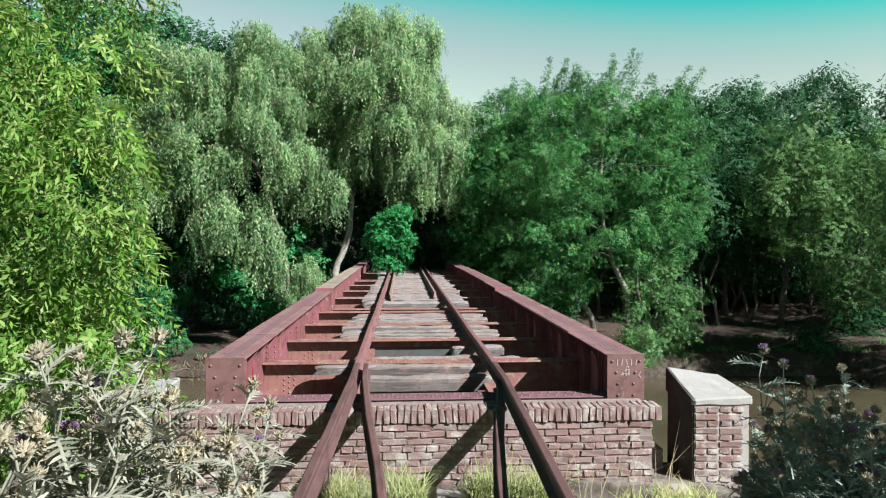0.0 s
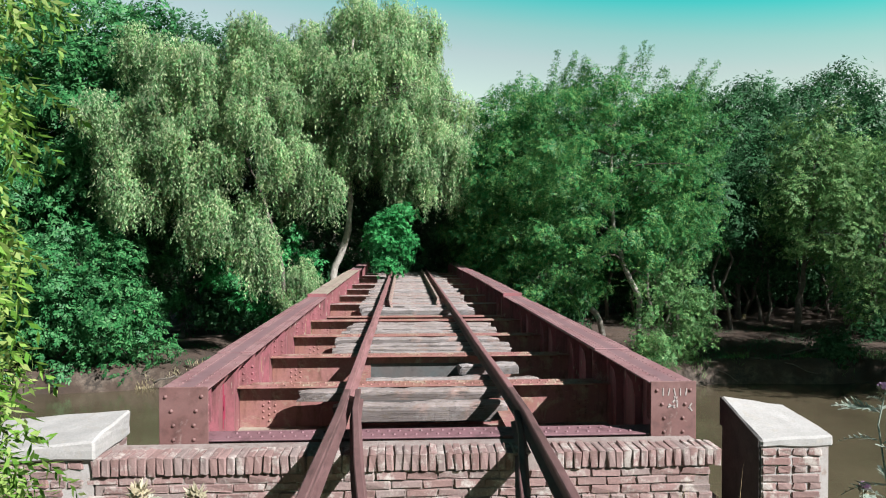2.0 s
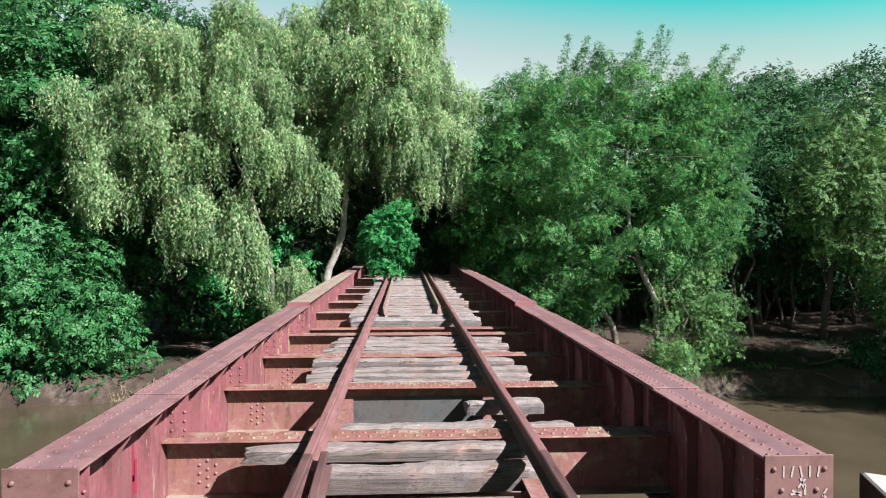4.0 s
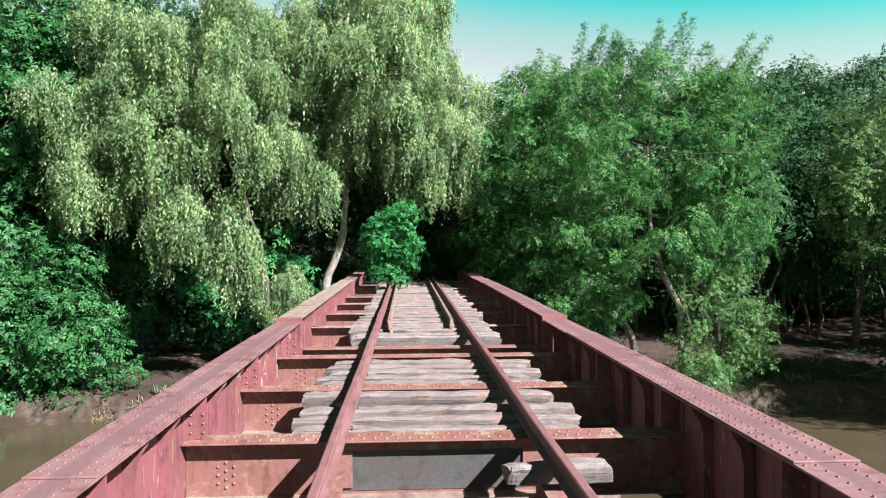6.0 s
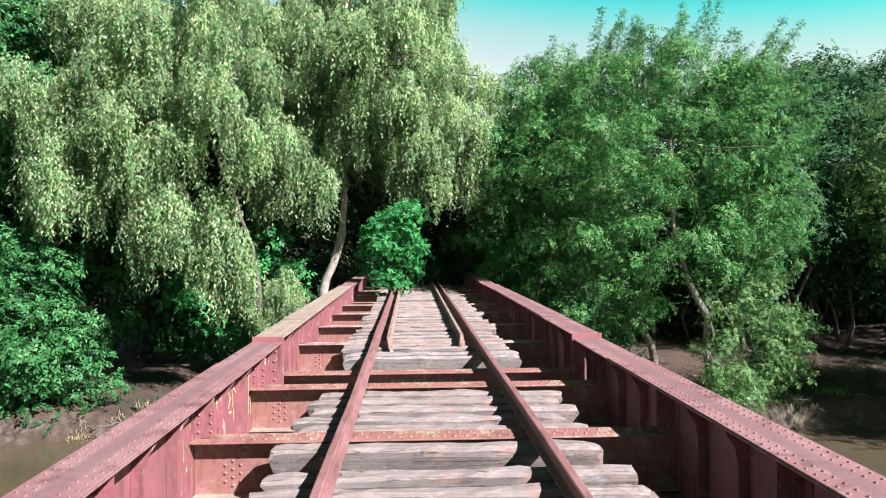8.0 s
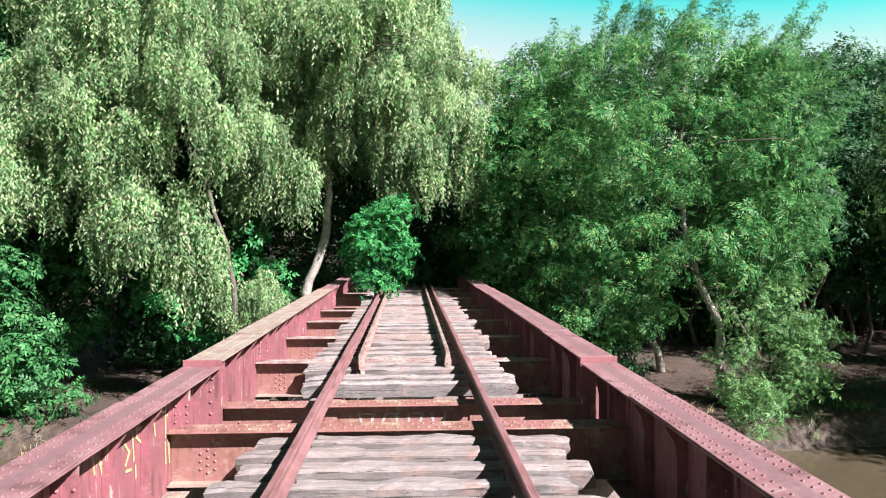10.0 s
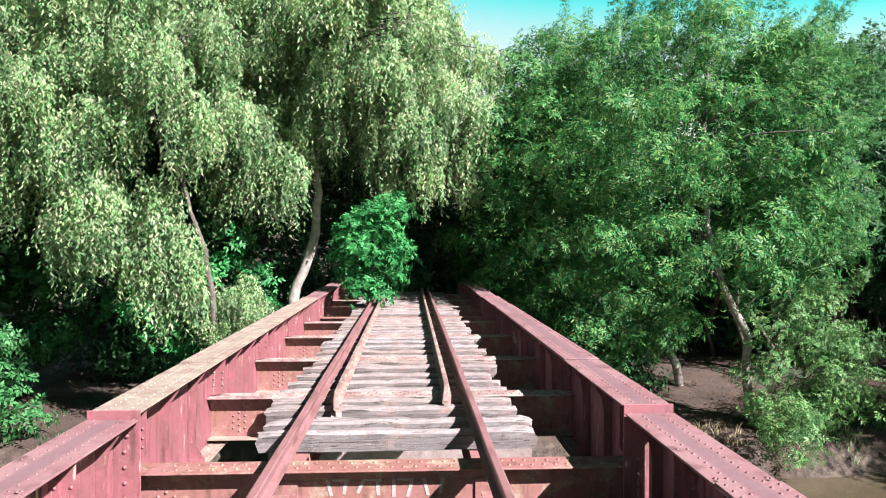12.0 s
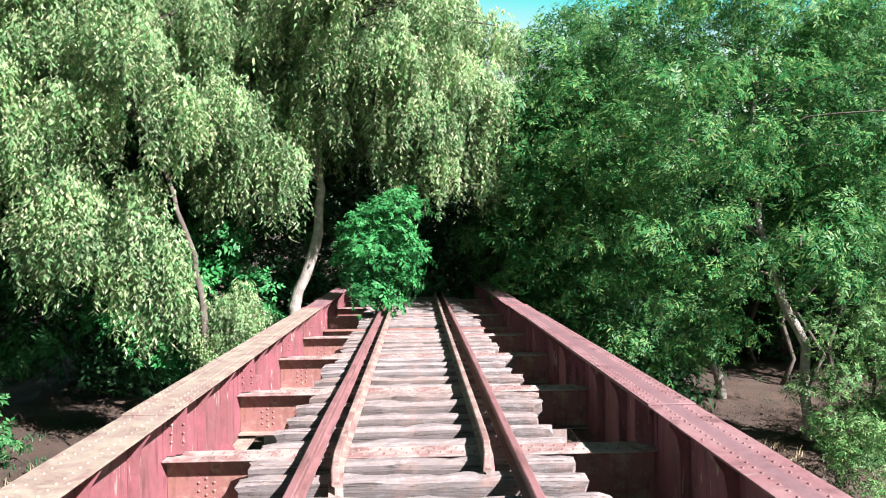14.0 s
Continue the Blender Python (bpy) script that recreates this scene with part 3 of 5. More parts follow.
def rail(line, label, name="rail", size=1.0, group="track rails", steel=None):
    pts = [Vector(p) for p in line]
    verts, faces = [], []
    k = len(RAIL)
    for i, p in enumerate(pts):
        d = (pts[min(i + 1, len(pts) - 1)] - pts[max(i - 1, 0)]).normalized()
        s = Vector((d.y, -d.x, 0)).normalized()
        for x, z in RAIL:
            verts.append(p - pts[0] + s * (x * size) + Vector((0, 0, z * size)))
    for i in range(len(pts) - 1):
        for j in range(k):
            a, b = i * k + j, i * k + (j + 1) % k
            faces.append((a, b, b + k, a + k))
    faces += [tuple(range(k))[::-1], tuple(range((len(pts) - 1) * k, len(pts) * k))]
    ob = mesh_ob(name, verts, faces, steel or M_RAIL)
    ob.location = pts[0]
    return tagged(ob, label, "rail", group)


def rail_line(x, y0, y1, drift):
    out = []
    y = y0
    while y <= y1 + 1e-6:
        dx = drift * max(0, -y) + 0.012 * noise.noise((y * 0.35, x, 0))
        out.append((x + dx, y, 0.006 * noise.noise((y * 0.5, x + 9, 0))))
        y += 0.5
    return out


# approach rails keep the darker rust, their shaded look put into colour
for x, drift in ((-0.873, -0.02), (0.873, -0.04)):
    rail(rail_line(x, -9.0, 1.0, drift), "rusted steel running rail leading on to the bridge, darkened for shade")
    rail(rail_line(x, 1.012, 29.5, drift), "pinkish rusted steel running rail spiked to the sleepers", steel=M_RAIL_LIT)
rail([(-0.765, 1.15, -0.03), (-0.745, 0.4, -0.05), (-0.63, -1.0, -0.12), (-0.5, -2.2, -0.2), (-0.4, -3.4, -0.32), (-0.3, -4.6, -0.45)], "rusted guard rail end bent inwards off the bridge", "guard_rail", 0.85, "guard rails")
rail([(0.84, 0.42, -0.1), (0.78, -0.2, -0.13), (0.62, -1.2, -0.2), (0.48, -2.3, -0.28), (0.38, -3.4, -0.38), (0.3, -4.6, -0.48)], "rusted guard rail end bent inwards off the bridge", "guard_rail", 0.85, "guard rails")
for s, y in ((-1, 11.2), (1, 11.45)):
    rail([(s * 0.6, y, -0.1), (s * 0.62, y + 0.15, -0.03), (s * 0.645, y + 0.5, -0.02)] + [(s * 0.65, 12.4 + i, -0.02) for i in range(18)], "dusty rusted inner guard rail beside the running rail", "guard_rail", 0.88, "guard rails", M_GUARD)



def spike(x, y, z, lean):
    vs, fs = tube_data([(0, 0, -0.05), (0, 0, 0.012), (lean, 0, 0.02)], [0.008, 0.008, 0.011], 6)
    ob = mesh_ob("rail_spike", vs, fs, M_RAIL)
    ob.location = (x, y, z)
    return tagged(ob, "rusted dog spike driven in beside the rail", "spike", "rail spikes")


for k, (y, wide) in enumerate(ROWS_OF_SLEEPERS):
    if y < 17:
        for s in (-1, 1):
            for o in (-1, 1):
                if rnd.random() < 0.55:
                    spike(s * 0.873 + o * 0.078, y + rnd.uniform(-0.06, 0.06), -0.165, -o * 0.02)

# ---------------------------------------------------------------- abutment walls, pier, coping
def brick_variants(lx, ly, lz, count, seed):
    out = []
    rnd = random.Random(seed)
    for _ in range(count):
        bm = box(bmesh.new(), -lx / 2, lx / 2, -ly / 2, ly / 2, -lz / 2, lz / 2, min(lx, lz) * 0.13)
        for v in bm.verts:
            v.co += Vector((rnd.uniform(-1, 1) * 0.008, rnd.uniform(-1, 1) * 0.008, rnd.uniform(-1, 1) * 0.006))
        me = bpy.data.meshes.new("brick")
        bm.to_mesh(me)
        bm.free()
        out.append(me)
    return out


STRETCH = brick_variants(0.255, 0.12, 0.066, 6, 1)
HEAD = brick_variants(0.12, 0.12, 0.066, 4, 2)
ROWLOCK = brick_variants(0.062, 0.27, 0.15, 6, 3)
for me in STRETCH + HEAD + ROWLOCK:
    me.materials.append(M_BRICK)
STRETCH_L = brick_variants(0.25, 0.12, 0.066, 4, 4)
HEAD_L = brick_variants(0.12, 0.12, 0.066, 4, 5)
for me in STRETCH_L + HEAD_L:
    me.materials.append(M_BRICK_LIME)

WALL_Y = -0.45
wall = tagged(part("wall_abutment", boxes((-2.84, 2.4, WALL_Y + 0.002, -0.03, -1.7, -0.25), (-2.84, 2.7, 0.0, 1.3, -5.5, -0.85)), M_MORTAR, None),
              "weathered red brick abutment wall with upright top course", "wall", kind="structure")
tagged(part("wall_ledge", boxes((-2.9, 2.75, -0.8, WALL_Y - 0.03, -1.8, -1.06, 0.03)), M_CAP, None), "pale rendered ledge at the foot of the brick wall", "ledge", kind="structure")


def coping(corners, label):
    """A limewashed slab on a wing wall pier: corners (x, y, z) of its top, back inner, back outer, front outer, front inner."""
    bm = bmesh.new()
    top = [bm.verts.new(c) for c in corners]
    low = [bm.verts.new((x, y, -0.24)) for x, y, z in corners]
    bm.faces.new(top)
    bm.faces.new(low[::-1])
    for a in range(4):
        b = (a + 1) % 4
        bm.faces.new((top[a], low[a], low[b], top[b]))
    bmesh.ops.recalc_face_normals(bm, faces=bm.faces)
    bmesh.ops.bevel(bm, geom=list(bm.edges), offset=0.018, segments=1, affect="EDGES")
    bmesh.ops.subdivide_edges(bm, edges=list(bm.edges), cuts=3, use_grid_fill=True)
    for v in bm.verts:
        v.co += noise.noise_vector(v.co * 5) * 0.013 + noise.noise_vector(v.co * 16) * 0.006
    return tagged(part("coping", bm, M_CAP, None), label, "coping", "wing wall copings")


def pier(x0, x1):
    w = part("wall_pier", boxes((x0, x1, WALL_Y - 0.006, 0.25, -3.5, -0.24)), M_LIME, None)
    return tagged(w, "limewashed brick wing wall pier beside the abutment", "pier", kind="structure")


PIERS = [pier(-3.9, -2.86), pier(2.87, 3.48)]
# thin dark sheet over the pier's inner side, its shade painted in
part("side_shade", boxes((2.852, 2.869, WALL_Y + 0.004, 0.25, -3.5, -0.24)), M_SHADE_DARK, PIERS[1], "dark sheet on the inner side, standing for shade")
coping([(2.85, 0.28, 0.05), (3.52, 0.34, -0.06), (3.52, -0.475, -0.13), (2.855, -0.475, -0.165)], "white limewashed sloping coping slab on brick pier")
# the coping's shaded inner face, laid on as a dark sheet
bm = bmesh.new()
shade_sheet = [[bm.verts.new((2.843 - d, y, z)) for y, z in ((0.27, -0.236), (0.27, 0.046), (-0.46, -0.163), (-0.46, -0.236))] for d in (0.0, 0.008)]
bm.faces.new(shade_sheet[0])
bm.faces.new(shade_sheet[1][::-1])
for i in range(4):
    bm.faces.new((shade_sheet[0][i], shade_sheet[1][i], shade_sheet[1][(i + 1) % 4], shade_sheet[0][(i + 1) % 4]))
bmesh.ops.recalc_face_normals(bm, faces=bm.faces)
part("coping_shade", bm, M_SHADE_DARK, PIERS[1], "near-black sheet on the coping face, standing for its shade")
coping([(-2.83, 0.28, 0.0), (-4.0, 0.34, -0.1), (-4.0, -0.5, -0.19), (-2.83, -0.5, -0.07)], "long white limewashed coping slab on brick pier")
tagged(part("wall_mid_pier", boxes((-3.2, 3.2, 8.85, 10.2, -6, -0.86)), M_MORTAR, None), "brick river pier under the girder ends", "pier", kind="structure")
tagged(part("wall_far_pier", boxes((-3.2, 3.2, 20.3, 21.7, -6, -0.86)), M_MORTAR, None), "brick pier at the far bank", "pier", kind="structure")
for y in (0.3, 9.1, 9.72, 20.6, 21.2):
    for s in (-1, 1):
        tagged(part("bearing_block", boxes((s * GX - 0.3, s * GX + 0.3, y - 0.24, y + 0.24, -0.86, -0.762, 0.01)), M_CAP, None), "pale stone bearing block under a girder end", "block", "bearing blocks")


# ---------------------------------------------------------------- foliage
def leaf_quad(p, d, n, length, width):
    """Four corners of a leaf from p along d, with n as its upper side."""
    s = np.cross(d, n)
    s /= np.linalg.norm(s) + 1e-9
    mid = p + d * (length * 0.45)
    return [p, mid + s * (width / 2) - n * 0.12 * width, p + d * length - n * 0.1 * length, mid - s * (width / 2) - n * 0.12 * width]


def unit(v):
    v = np.asarray(v, float)
    return v / (np.linalg.norm(v) + 1e-9)


def spray_ash(rs, leaves=5, length=0.5, leaf=0.15, width=0.038, pairs=4):
    """A twig along z with feathered leaves that spread and droop."""
    out = []
    for k in range(leaves):
        a = 2.4 * k + rs.uniform(-0.3, 0.3)
        h = length * (0.25 + 0.75 * k / max(1, leaves - 1)) * rs.uniform(0.85, 1.05)
        lift = 0.15 + 0.85 * k / leaves
        d = unit((math.cos(a), math.sin(a), lift))
        p = np.array((0, 0, h))
        ln = 0.36 * rs.uniform(0.8, 1.2)
        side = unit(np.cross(d, (0, 0, 1)))
        for j in range(pairs):
            f = (j + 0.8) / pairs
            q = p + d * ln * f + np.array((0, 0, -0.16 * f * f * ln * 2))
            for sg in (-1, 1):
                dd = unit(d * 0.8 + side * sg * 0.8 + np.array((0, 0, -0.5)) + rs.normal(0, 0.16, 3))
                out.append(leaf_quad(q, dd, unit(np.array((0, 0, 1)) + rs.normal(0, 0.25, 3)), leaf * rs.uniform(0.8, 1.2), width * rs.uniform(0.8, 1.2)))
        out.append(leaf_quad(p + d * ln + np.array((0, 0, -0.3 * ln)), unit(d + np.array((0, 0, -0.5))), unit((0, 0, 1)) + 0.01, leaf * 1.1, width))
    return np.array(out)


def spray_strand(rs, length=1.0, leaf=0.15, width=0.05, gap=0.036):
    """A willow branchlet that arches out a little and hangs, its narrow leaves drooping."""
    out = []
    reach = rs.uniform(0.1, 0.3)
    n = int(length / gap)
    for k in range(n):
        f = (k + 0.5) / n
        p = np.array((reach * math.sin(min(1, f * 1.6) * math.pi / 2), 0, 0.1 * math.sin(math.pi * min(1, f * 2)) - length * f ** 1.4)) + rs.normal(0, 0.035, 3)
        a = rs.uniform(0, 2 * math.pi)
        d = unit((math.cos(a) * 0.8, math.sin(a) * 0.8, -rs.uniform(0.35, 1.2)))
        nn = unit(np.array((math.cos(a), math.sin(a), 1.0)) + rs.normal(0, 0.3, 3))
        out.append(leaf_quad(p, d, nn, leaf * rs.uniform(0.7, 1.25), width * rs.uniform(0.8, 1.2)))
    return np.array(out)


def spray_lance(rs, length=0.5, n=20, leaf=0.12, width=0.036):
    """A leafy shoot with long narrow leaves that point forwards and droop."""
    out = []
    for k in range(n):
        f = k / n
        a = 2.4 * k
        p = np.array((0.06 * f * f, 0, length * f))
        d = unit((math.cos(a) * 0.6, math.sin(a) * 0.6, rs.uniform(0.3, 1.0)))
        out.append(leaf_quad(p, d, unit(np.array((-math.cos(a), -math.sin(a), 1)) + rs.normal(0, 0.25, 3)), leaf * rs.uniform(0.7, 1.2), width * rs.uniform(0.8, 1.2)))
    return np.array(out)


def frames_for(dirs, rs):
    """Rotations that take z to each direction, with a random turn about it."""
    z = dirs / np.linalg.norm(dirs, axis=1, keepdims=True)
    r = rs.normal(size=z.shape)
    x = np.cross(r, z)
    x /= np.linalg.norm(x, axis=1, keepdims=True)
    y = np.cross(z, x)
    return np.stack([x, y, z], axis=2)


def leaf_mesh(name, sprays, places, turns, sizes, material, parent, rs, label="", outward=None, lean=0.62):
    pick = rs.integers(0, len(sprays), len(places))
    chunks, bent_normals = [], []
    for i, sp in enumerate(sprays):
        m = pick == i
        if m.any():
            v = np.einsum("nij,lkj->nlki", turns[m], sp) * sizes[m][:, None, None, None] + places[m][:, None, None, :]
            if outward is not None:
                # shading normals lean out from the clump, so it lights as one mass
                o = np.broadcast_to(outward[m][:, None, :], v.shape[:2] + (3,))
                f = np.cross(v[:, :, 1] - v[:, :, 3], v[:, :, 2] - v[:, :, 0])
                f /= np.linalg.norm(f, axis=2, keepdims=True) + 1e-9
                turn = (f * o).sum(2) < 0
                v[turn] = v[turn][:, ::-1]
                f[turn] *= -1
                # the winding's own side
                g = np.cross(v[:, :, 1] - v[:, :, 0], v[:, :, 2] - v[:, :, 0])
                back = (g * o).sum(2) < 0
                v[back] = v[back][:, ::-1]
                nn = lean * o + (1 - lean) * f
                bent_normals.append(np.repeat((nn / np.linalg.norm(nn, axis=2, keepdims=True)).reshape(-1, 3), 4, axis=0))
            chunks.append(v.reshape(-1, 3))
    v = np.concatenate(chunks).astype(np.float32)
    q = len(v) // 4
    me = bpy.data.meshes.new(name)
    me.vertices.add(len(v))
    me.vertices.foreach_set("co", v.ravel())
    me.loops.add(4 * q)
    me.loops.foreach_set("vertex_index", np.arange(4 * q, dtype=np.int32))
    me.polygons.add(q)
    me.polygons.foreach_set("loop_start", np.arange(0, 4 * q, 4, dtype=np.int32))
    me.update(calc_edges=True)
    if bent_normals:
        me.normals_split_custom_set_from_vertices(np.concatenate(bent_normals).astype(np.float32))
    me.materials.append(material)
    ob = new(name, me)
    ob.parent = parent
    return tagged(ob, label)


RS = np.random.default_rng(11)
ASH = [spray_ash(RS, 4, 0.3, 0.18, 0.052, 3) for _ in range(8)]
STRAND = [spray_strand(RS, q) for q in (0.4, 0.5, 0.6, 0.7, 0.8, 0.95, 0.55, 0.65)]
FINE = [spray_ash(RS, 5, 0.6, 0.13, 0.045, 4) for _ in range(6)]
BROAD = [spray_ash(RS, 4, 0.3, 0.17, 0.075, 3) for _ in range(8)]
WOODY = [spray_ash(RS, 5, 0.5, 0.17, 0.075, 2) for _ in range(8)]
LANCE = [spray_lance(RS) for _ in range(8)]


def shell(rs, n, centre, radii, inner=0.72, low=-0.6):
    """Points and outward directions in the outer shell of a lump of foliage."""
    d = rs.normal(size=(3 * n + 20, 3))
    d /= np.linalg.norm(d, axis=1, keepdims=True)
    d = d[d[:, 2] > low][:n]
    r = rs.uniform(inner, 1.0, (len(d), 1))
    return np.asarray(centre) + d * r * np.asarray(radii), d


def tree(name, label, base, trunk, lumps, leaves, material, per=70, style="ash", bark=None, girth=0.16, size=1.0, seed=0, group="", category="tree", limbs=True, fill=0, lean=0.62):
    """base: foot of the trunk; trunk: the further points that it passes; lumps: (x, y, z, rx, ry, rz) masses of foliage."""
    rs = np.random.default_rng(seed)
    rnd = random.Random(seed)
    bark = bark or M_BARK_D
    b = Vector(base)
    t = thing(name, label, category, b, group)
    line = [b] + [Vector(p) for p in trunk]
    fine = []
    for i in range(len(line) - 1):
        seg = bent(line[i], line[i + 1], 4, 0, rnd, 0.03)
        fine += seg[:-1] if i < len(line) - 2 else seg
    n = len(fine)
    radii = [girth * (1.0 - 0.75 * i / (n - 1)) * (1.35 if i == 0 else 1) for i in range(n)]
    vs, fs = tube_data([p - b for p in fine], radii, 10, 0.2, seed)
    mesh_ob("trunk", vs, fs, bark, t, smooth=True)
    if limbs:
        for k, (x, y, z, *_r) in enumerate(lumps[:26]):
            c = Vector((x, y, z))
            j = min(range(n), key=lambda i: (fine[i] - c).length + (2.0 if fine[i].z > z else 0))
            if (fine[j] - c).length < 0.5:
                continue
            path = bent(fine[j], c, 5, 0.12 * (c - fine[j]).length, rnd)
            r0 = min(radii[j] * 0.6, 0.02 + 0.02 * (c - fine[j]).length)
            vs, fs = tube_data([p - b for p in path], [r0 * (1 - 0.14 * i) for i in range(len(path))], 6, 0.15, k)
            mesh_ob("limb", vs, fs, M_BARK_D, t, smooth=True)
    P, D, S, O = [], [], [], []
    for x, y, z, rx, ry, rz, *factor in lumps:
        m = max(6, int(per * (rx * ry + ry * rz + rx * rz) / 3))
        if style == "willow":
            # strands hang from a small dome, and the lock narrows towards its tip
            m = max(6, int(per * rx * (0.6 + rz)))
            a, q, f = rs.uniform(0, 2 * math.pi, m), np.sqrt(rs.uniform(0, 1, m)), rs.uniform(0, 1, m) ** 1.4
            w = rx * (1 - 0.62 * f) * q
            p = np.array((x, y, z)) + np.stack([w * np.cos(a), w * np.sin(a), 0.5 * rx * (1 - q * q) - f * rz], axis=1)
            d = np.array((0, 0, 1.0)) + rs.normal(0, 0.12, p.shape)
        elif style == "droop":
            p, d = shell(rs, m, (x, y, z), (rx, ry, rz), 0.5, -0.9)
            d = 0.6 * d + np.array((0, 0, -1.0)) + rs.normal(0, 0.3, d.shape)
        else:
            p, d = shell(rs, m, (x, y, z), (rx, ry, rz), 0.6, -0.75)
            d = d + np.array((0, 0, 0.35)) + rs.normal(0, 0.3, d.shape)
        o = (p - np.array((x, y, z))) / np.array((rx, ry, rz)) + np.array((0, 0, 0.3)) + rs.normal(0, 0.15, p.shape)
        P.append(p), D.append(d), S.append(rs.uniform(0.75, 1.25, len(p)) * size * (factor[0] if factor else 1.0)), O.append(o / np.linalg.norm(o, axis=1, keepdims=True))
    if fill:
        lo, hi = np.min([l[:3] for l in lumps], axis=0), np.max([l[:3] for l in lumps], axis=0)
        p, d = shell(rs, fill, (lo + hi) / 2, (hi - lo) / 2 * 0.75, 0.1, -1.0)
        P.append(p), D.append(d + np.array((0, 0, 0.3))), S.append(rs.uniform(0.9, 1.3, len(p)) * size)
        o = p - (lo + hi) / 2 + rs.normal(0, 0.6, p.shape)
        O.append(o / np.linalg.norm(o, axis=1, keepdims=True))
    P, D, S = np.concatenate(P), np.concatenate(D), np.concatenate(S)
    leaf_mesh("crown", leaves, P - np.array(b), frames_for(D, rs), S, material, t, rs, "", np.concatenate(O), lean)
    return t


def lumps_in(rs, n, centre, radii, r0, r1, low=-1.0, squash=0.75, inner=0.45):
    out = []
    p, d = shell(rs, n, centre, radii, inner, low)
    for q in p:
        r = rs.uniform(r0, r1)
        out.append((q[0], q[1], q[2], r, r, r * squash))
    return out


def clumps_on(rs, centre, radii, gap, r0, r1, low=-0.75, back=0.45, inner=0.6, squash=0.6, most=300, wild=0.45):
    """Clumps of foliage that keep a gap between them in an uneven crown; few of them on its far side."""
    kept, out = np.zeros((0, 3)), []
    c, r = np.asarray(centre, float), np.asarray(radii, float)
    for _ in range(6000):
        d = unit(rs.normal(size=3))
        if d[2] < low or d[1] > back:
            continue
        swell = 1 + wild * noise.noise((d[0] * 2.3 + c[0], d[1] * 2.3 + c[1], d[2] * 2.3 + c[2]))
        p = c + d * r * rs.uniform(inner, 1.0) * swell
        if len(kept) and np.min(((kept - p) ** 2).sum(1)) < gap * gap:
            continue
        kept = np.vstack([kept, p])
        w = rs.uniform(r0, r1)
        out.append((*p, w, w, w * squash))
        if len(out) >= most:
            break
    return out


def locks_on(rs, centre, radii, gap, w0, w1, drop0, drop1, low=-0.5, back=0.4, inner=0.55, most=200, locks=5):
    """Mounded boughs that keep a gap between them, each with a few hanging locks about it."""
    out = []
    for x, y, z, w, _, _ in clumps_on(rs, centre, radii, gap, w0, w1, low, back, inner, 1, most):
        out.append((x, y, z + 0.1, w, w * 0.9, 0.5 * w))
        for k in range(locks):
            a = 2 * math.pi * (k + rs.uniform(-0.3, 0.3)) / locks - 1.57
            q = w * rs.uniform(0.55, 1.0)
            v = rs.uniform(0.26, 0.42)
            out.append((x + q * math.cos(a), y + 0.8 * q * math.sin(a), z - 0.25 * w - rs.uniform(0, 0.2), v, v, rs.uniform(drop0, drop1)))
    return out


def shoots(rs, n, centre, radii, tall=0.7):
    """Thin upright shoots that stand out of a crown's dome."""
    p, d = shell(rs, n, centre, radii, 0.95, 0.35)
    return [(q[0], q[1], q[2] + tall * 0.7, 0.22, 0.22, tall * rs.uniform(0.7, 1.2)) for q in p]


def plumes(rs, spots, lean=(0.35, 0.0, 1.0), n=8, step_up=0.26):
    """Feathery leading shoots: short chains of small leafy clumps that taper as they rise."""
    out = []
    for x, y, z in spots:
        q = np.array(lean) + rs.normal(0, 0.15, 3)
        for k in range(n):
            w = 0.2 * (1 - 0.1 * k)
            out.append((x + q[0] * step_up * k, y + q[1] * step_up * k, z + q[2] * step_up * k, w, w, w, 0.75 - 0.05 * k))
    return out


G, H = np.random.default_rng(3), np.random.default_rng(5)


def without(lumps, x0, x1, z0, z1):
    """Leave a gap through which the trunk and the shade behind show."""
    return [l for l in lumps if not (x0 < l[0] < x1 and z0 < l[2] < z1)]


W = "weeping willow with pale trunk and silvery hanging strands"
# two willows beyond the river
tree("willow_tree", W, (-3.6, 26.8, -2.8), [(-3.65, 26.6, -0.2), (-3.0, 26.6, 1.6), (-2.78, 26.5, 3.3), (-2.95, 26.4, 5), (-3.4, 26.2, 7.2), (-2.6, 26.2, 11.0)],
     without(without(locks_on(G, (-1.8, 26.6, 8.0), (4.4, 3.2, 4.5), 1.6, 0.6, 1.1, 0.4, 1.5, -0.65, inner=0.45, locks=7), -4.3, -1.4, 2.0, 5.9), 2.0, 9, 8.4, 20) + locks_on(G, (-2.6, 28.2, 8.6), (3.8, 1.4, 4.6), 1.5, 0.7, 1.1, 0.8, 1.8, -0.7) + locks_on(G, (-6.2, 25.8, 8.8), (1.8, 1.0, 2.6), 1.3, 0.6, 0.9, 0.8, 1.6) + locks_on(G, (0.9, 25.4, 6.0), (1.5, 1.0, 1.5), 1.15, 0.5, 0.75, 1.0, 2.2) + locks_on(G, (-4.4, 25.2, 4.6), (1.0, 0.8, 1.3), 1.0, 0.4, 0.6, 0.8, 1.7),
     STRAND, L_WILLOW, 62, "willow", M_BARK, 0.2, 1.0, 1, "willows", fill=40, lean=0.6)
